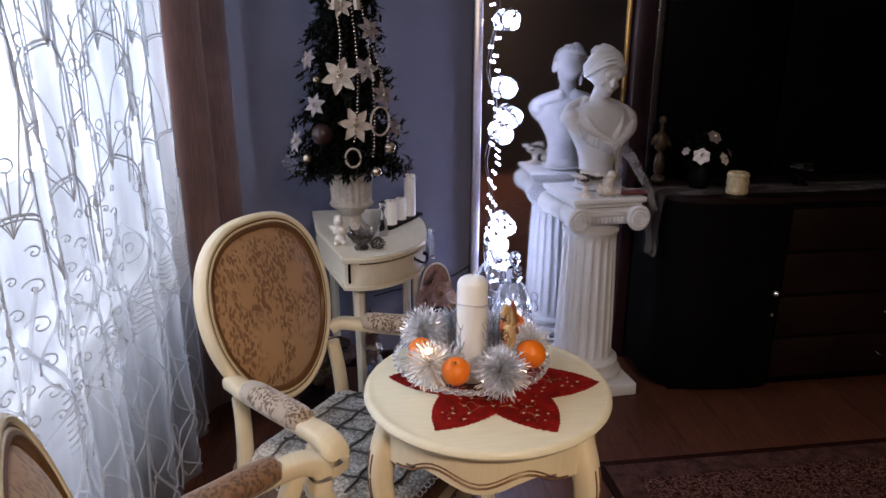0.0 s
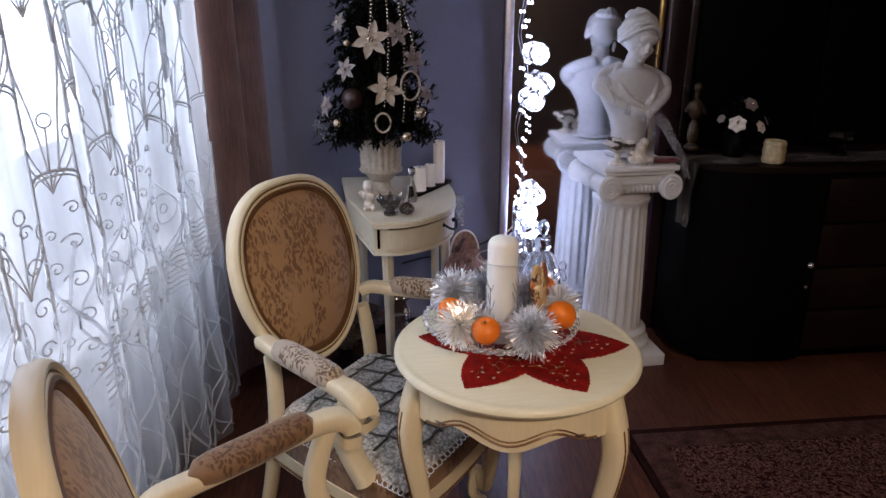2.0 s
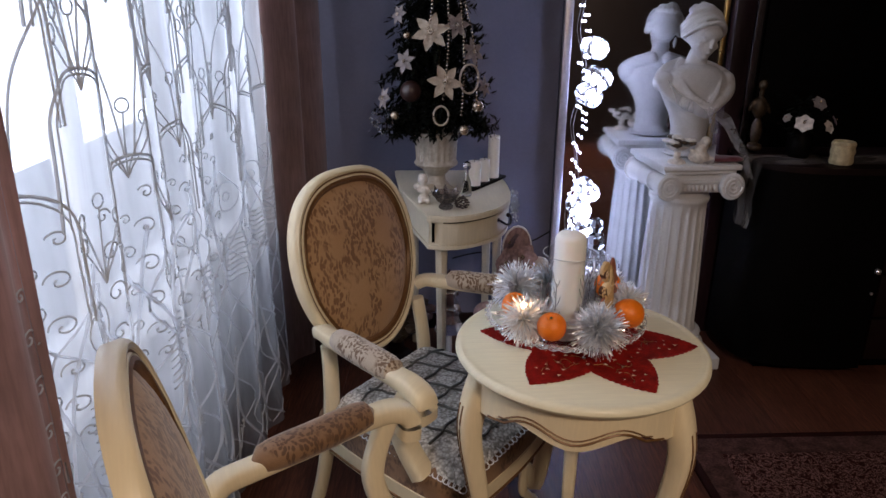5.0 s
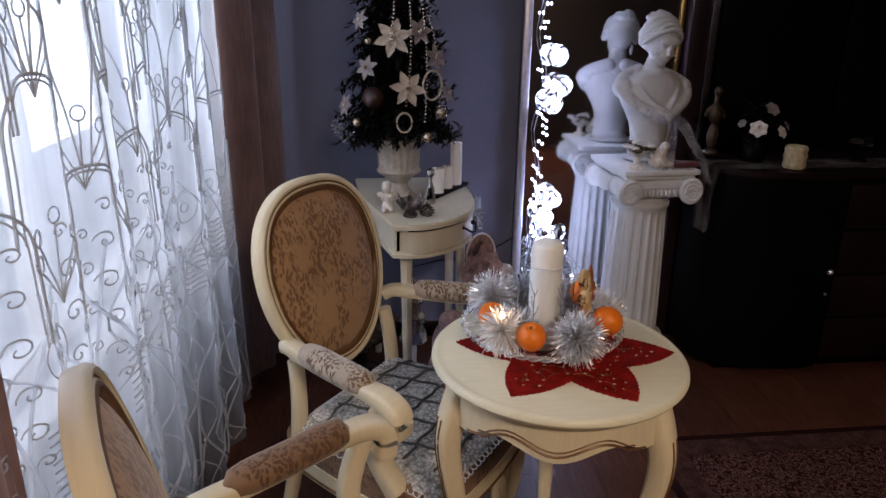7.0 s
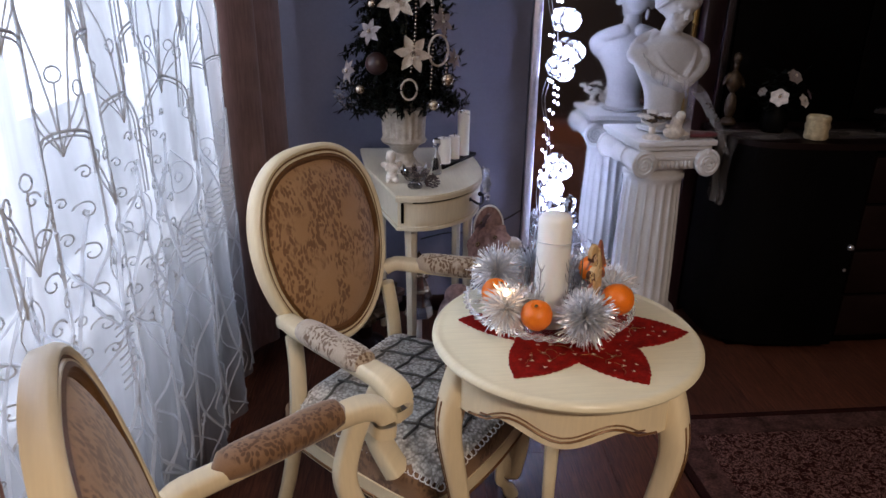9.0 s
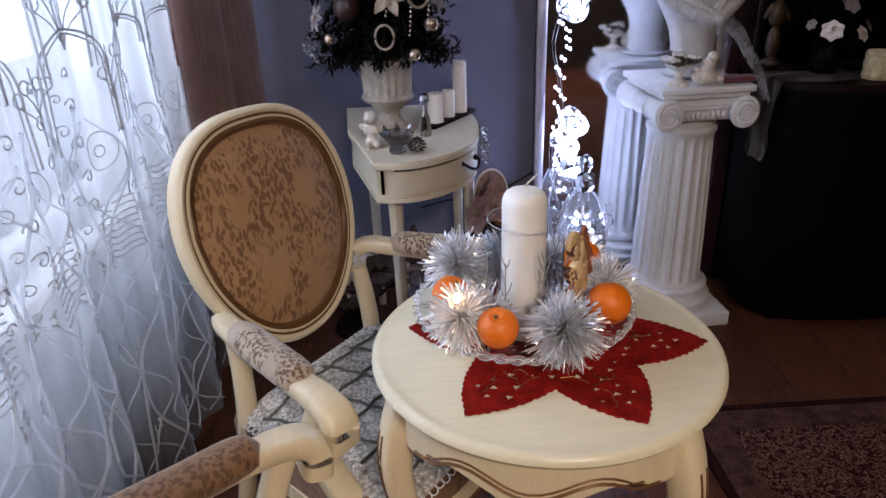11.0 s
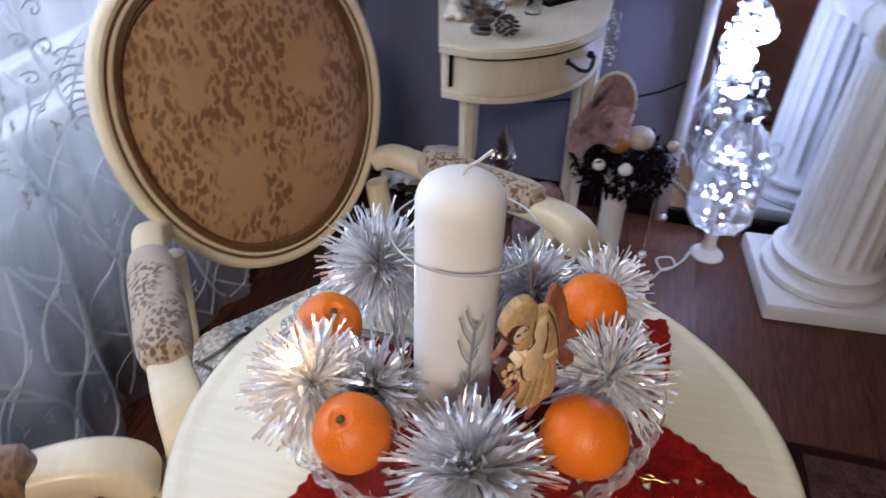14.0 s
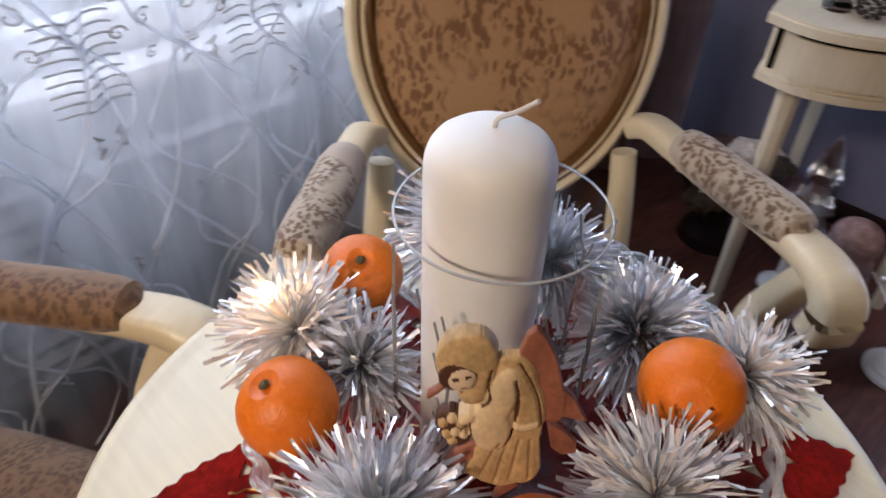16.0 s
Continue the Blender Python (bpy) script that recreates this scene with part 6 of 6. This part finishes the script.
for at, r, m in (((-0.040, -0.075, 0.135), 0.034, ROSE_W), ((0.045, -0.085, 0.125), 0.026, ROSE_W), ((0.010, -0.060, 0.205), 0.030, PETAL_GREY), ((-0.085, -0.04, 0.15), 0.018, PETAL_GREY), ((0.095, -0.03, 0.14), 0.02, PINK)):
    silk_flower(roses, at, r, m, 0.5, 0.6)
single("cream_jar", lathe([(0.0, 0.0), (0.036, 0.0), (0.041, 0.01), (0.038, 0.03), (0.042, 0.045), (0.038, 0.06), (0.041, 0.072), (0.036, 0.082), (0.030, 0.078), (0.0, 0.070)], 24, wave=lambda a, z: 1 + 0.03 * math.sin(7 * a)), surface("ochre_cream_glaze", (0.52, 0.42, 0.25), 0.45, vary=0.35, big=40), "mottled cream candle jar on the lace runner", "jar", pose(1.256, 1.215, 0.838))
posy("flower_ornament", (1.60, 1.33, 0.838), 0.055, "dark dried flower ornament on the sideboard", (surface("dark_dry_flower", (0.035, 0.025, 0.02), 0.7, vary=0.5), NEEDLE), 14, base=BLACK)
fused("bronze_statuette", [((0, 0, 0.02), 0.03, (1, 1, 0.6), N0), ((0, 0, 0.08), 0.022, (1, 0.9, 2.4), N0), ((0, 0, 0.17), 0.026, (1.1, 0.8, 1.6), N0), ((0.0, 0, 0.225), 0.010, (1, 1, 2), N0), ((0.0, -0.002, 0.255), 0.017, (0.95, 1, 1.2), N0), ((-0.03, 0, 0.18), 0.009, (1, 1, 3), (0, 25, 0)), ((0.03, -0.005, 0.17), 0.009, (1, 1, 3), (0, -25, 0))], BRONZE, "dark bronze statuette of a standing figure on the sideboard", "statuette", pose(1.035, 1.43, 0.838), 0.0035, 1)

# ---- rug ----
RUG, _nt, _bs, _nd, _lk = nodes_of("woven_rug")
_co = _nd.new("ShaderNodeTexCoord").outputs["Object"]
_v = _nd.new("ShaderNodeTexVoronoi")
_v.feature = "DISTANCE_TO_EDGE"
_v.inputs["Scale"].default_value = 13
_n = noise_node(_nt, 26, 3, distort=1.5)
_lk.new(_n.outputs["Color"], _v.inputs["Vector"])
_n2 = noise_node(_nt, 38, 3, distort=2.2)
_c = ramp_node(_nt, _n2.outputs["Fac"], [(0.40, (0.020, 0.004, 0.003)), (0.48, (0.045, 0.012, 0.009)), (0.53, (0.24, 0.125, 0.10)), (0.58, (0.030, 0.009, 0.007))])
_w = noise_node(_nt, 500, 2)
_wr = ramp_node(_nt, _w.outputs["Fac"], [(0.3, (0.7, 0.7, 0.7)), (0.7, (1, 1, 1))])
_lk.new(mix_col(_nt, 1.0, _c.outputs["Color"], _wr.outputs["Color"], "MULTIPLY"), _bs.inputs["Base Color"])
_bs.inputs["Roughness"].default_value, _bs.inputs["Specular IOR Level"].default_value = 0.95, 0.08
add_bump(_nt, _bs, _w.outputs["Fac"], 0.5, 0.003)
rug = thing("rug", "worn dark red and pink patterned woven rug on the floor", "rug")
part("field", boxed(0.70, 2.65, -1.55, 0.66, 0.0, 0.009), RUG, rug)
BORDER = surface("dark_red_rug_border", (0.024, 0.006, 0.005), 0.95, spec=0.08, vary=0.4, big=20, fine=300, bump=0.4)
INNER = surface("pink_rug_band", (0.085, 0.038, 0.030), 0.95, spec=0.08, vary=0.6, big=25, fine=120, bump=0.4)
for a in ((0.585, 2.76, 0.745, 0.770), (0.585, 0.612, -1.66, 0.7445)):
    part("border", boxed(a[0], a[1], a[2], a[3], 0.0, 0.010, bevel=0.002), BORDER, rug)
for a in ((0.6125, 2.70, 0.6605, 0.7445), (0.6125, 0.6995, -1.60, 0.660)):
    part("band", boxed(*a, 0.0, 0.0095), INNER, rug)

# ---- unseen lamp case, added for the warm fill ----
cl = thing("fill_lamp_case", "unseen flat white lamp case added behind the viewer for the fill light", "ceiling lamp", pose(0.35, -2.38, 0))
part("plate", boxed(-0.23, 0.23, -0.23, 0.23, 2.45, 2.599, bevel=0.01), WHITE_PAINT, cl)

# ---- floor planks ----
PW, PL, ANG = 0.192, 1.28, radians(-93)
du, dv = Vector((math.cos(ANG), math.sin(ANG))), Vector((-math.sin(ANG), math.cos(ANG)))


def clip(poly):
    for axis, lim, keep in ((0, X0, 1), (0, X1, -1), (1, Y0, 1), (1, Y1, -1)):
        out = []
        for i, p in enumerate(poly):
            q = poly[(i + 1) % len(poly)]
            a, c = (p[axis] - lim) * keep, (q[axis] - lim) * keep
            if a >= 0:
                out.append(p)
            if a * c < 0:
                out.append(p.lerp(q, a / (a - c)))
        poly = out
        if len(poly) < 3:
            return None
    return poly


count = 0
for i in range(-24, 26):
    for j in range(-5, 6):
        o = Vector((0.9, -0.5)) + dv * (i * PW) + du * ((j + (i * 0.37) % 1.0) * PL)
        g = 0.0004
        poly = clip([o + du * g + dv * g, o + du * (PL - g) + dv * g, o + du * (PL - g) + dv * (PW - g), o + du * g + dv * (PW - g)])
        if not poly:
            continue
        c = sum(poly, Vector((0, 0))) / len(poly)
        b = bmesh.new()
        rot = Matrix.Rotation(-(ANG + math.pi / 2), 2)
        slab(b, [tuple(rot @ (p - c)) for p in poly], -0.006, -0.0002)
        pk = new("plank", finish(b, "plank", FLOOR, 30))
        pk.parent, pk.matrix_basis = floor, pose(c.x, c.y, 0, 0, 0, math.degrees(ANG) + 90)
        count += 1
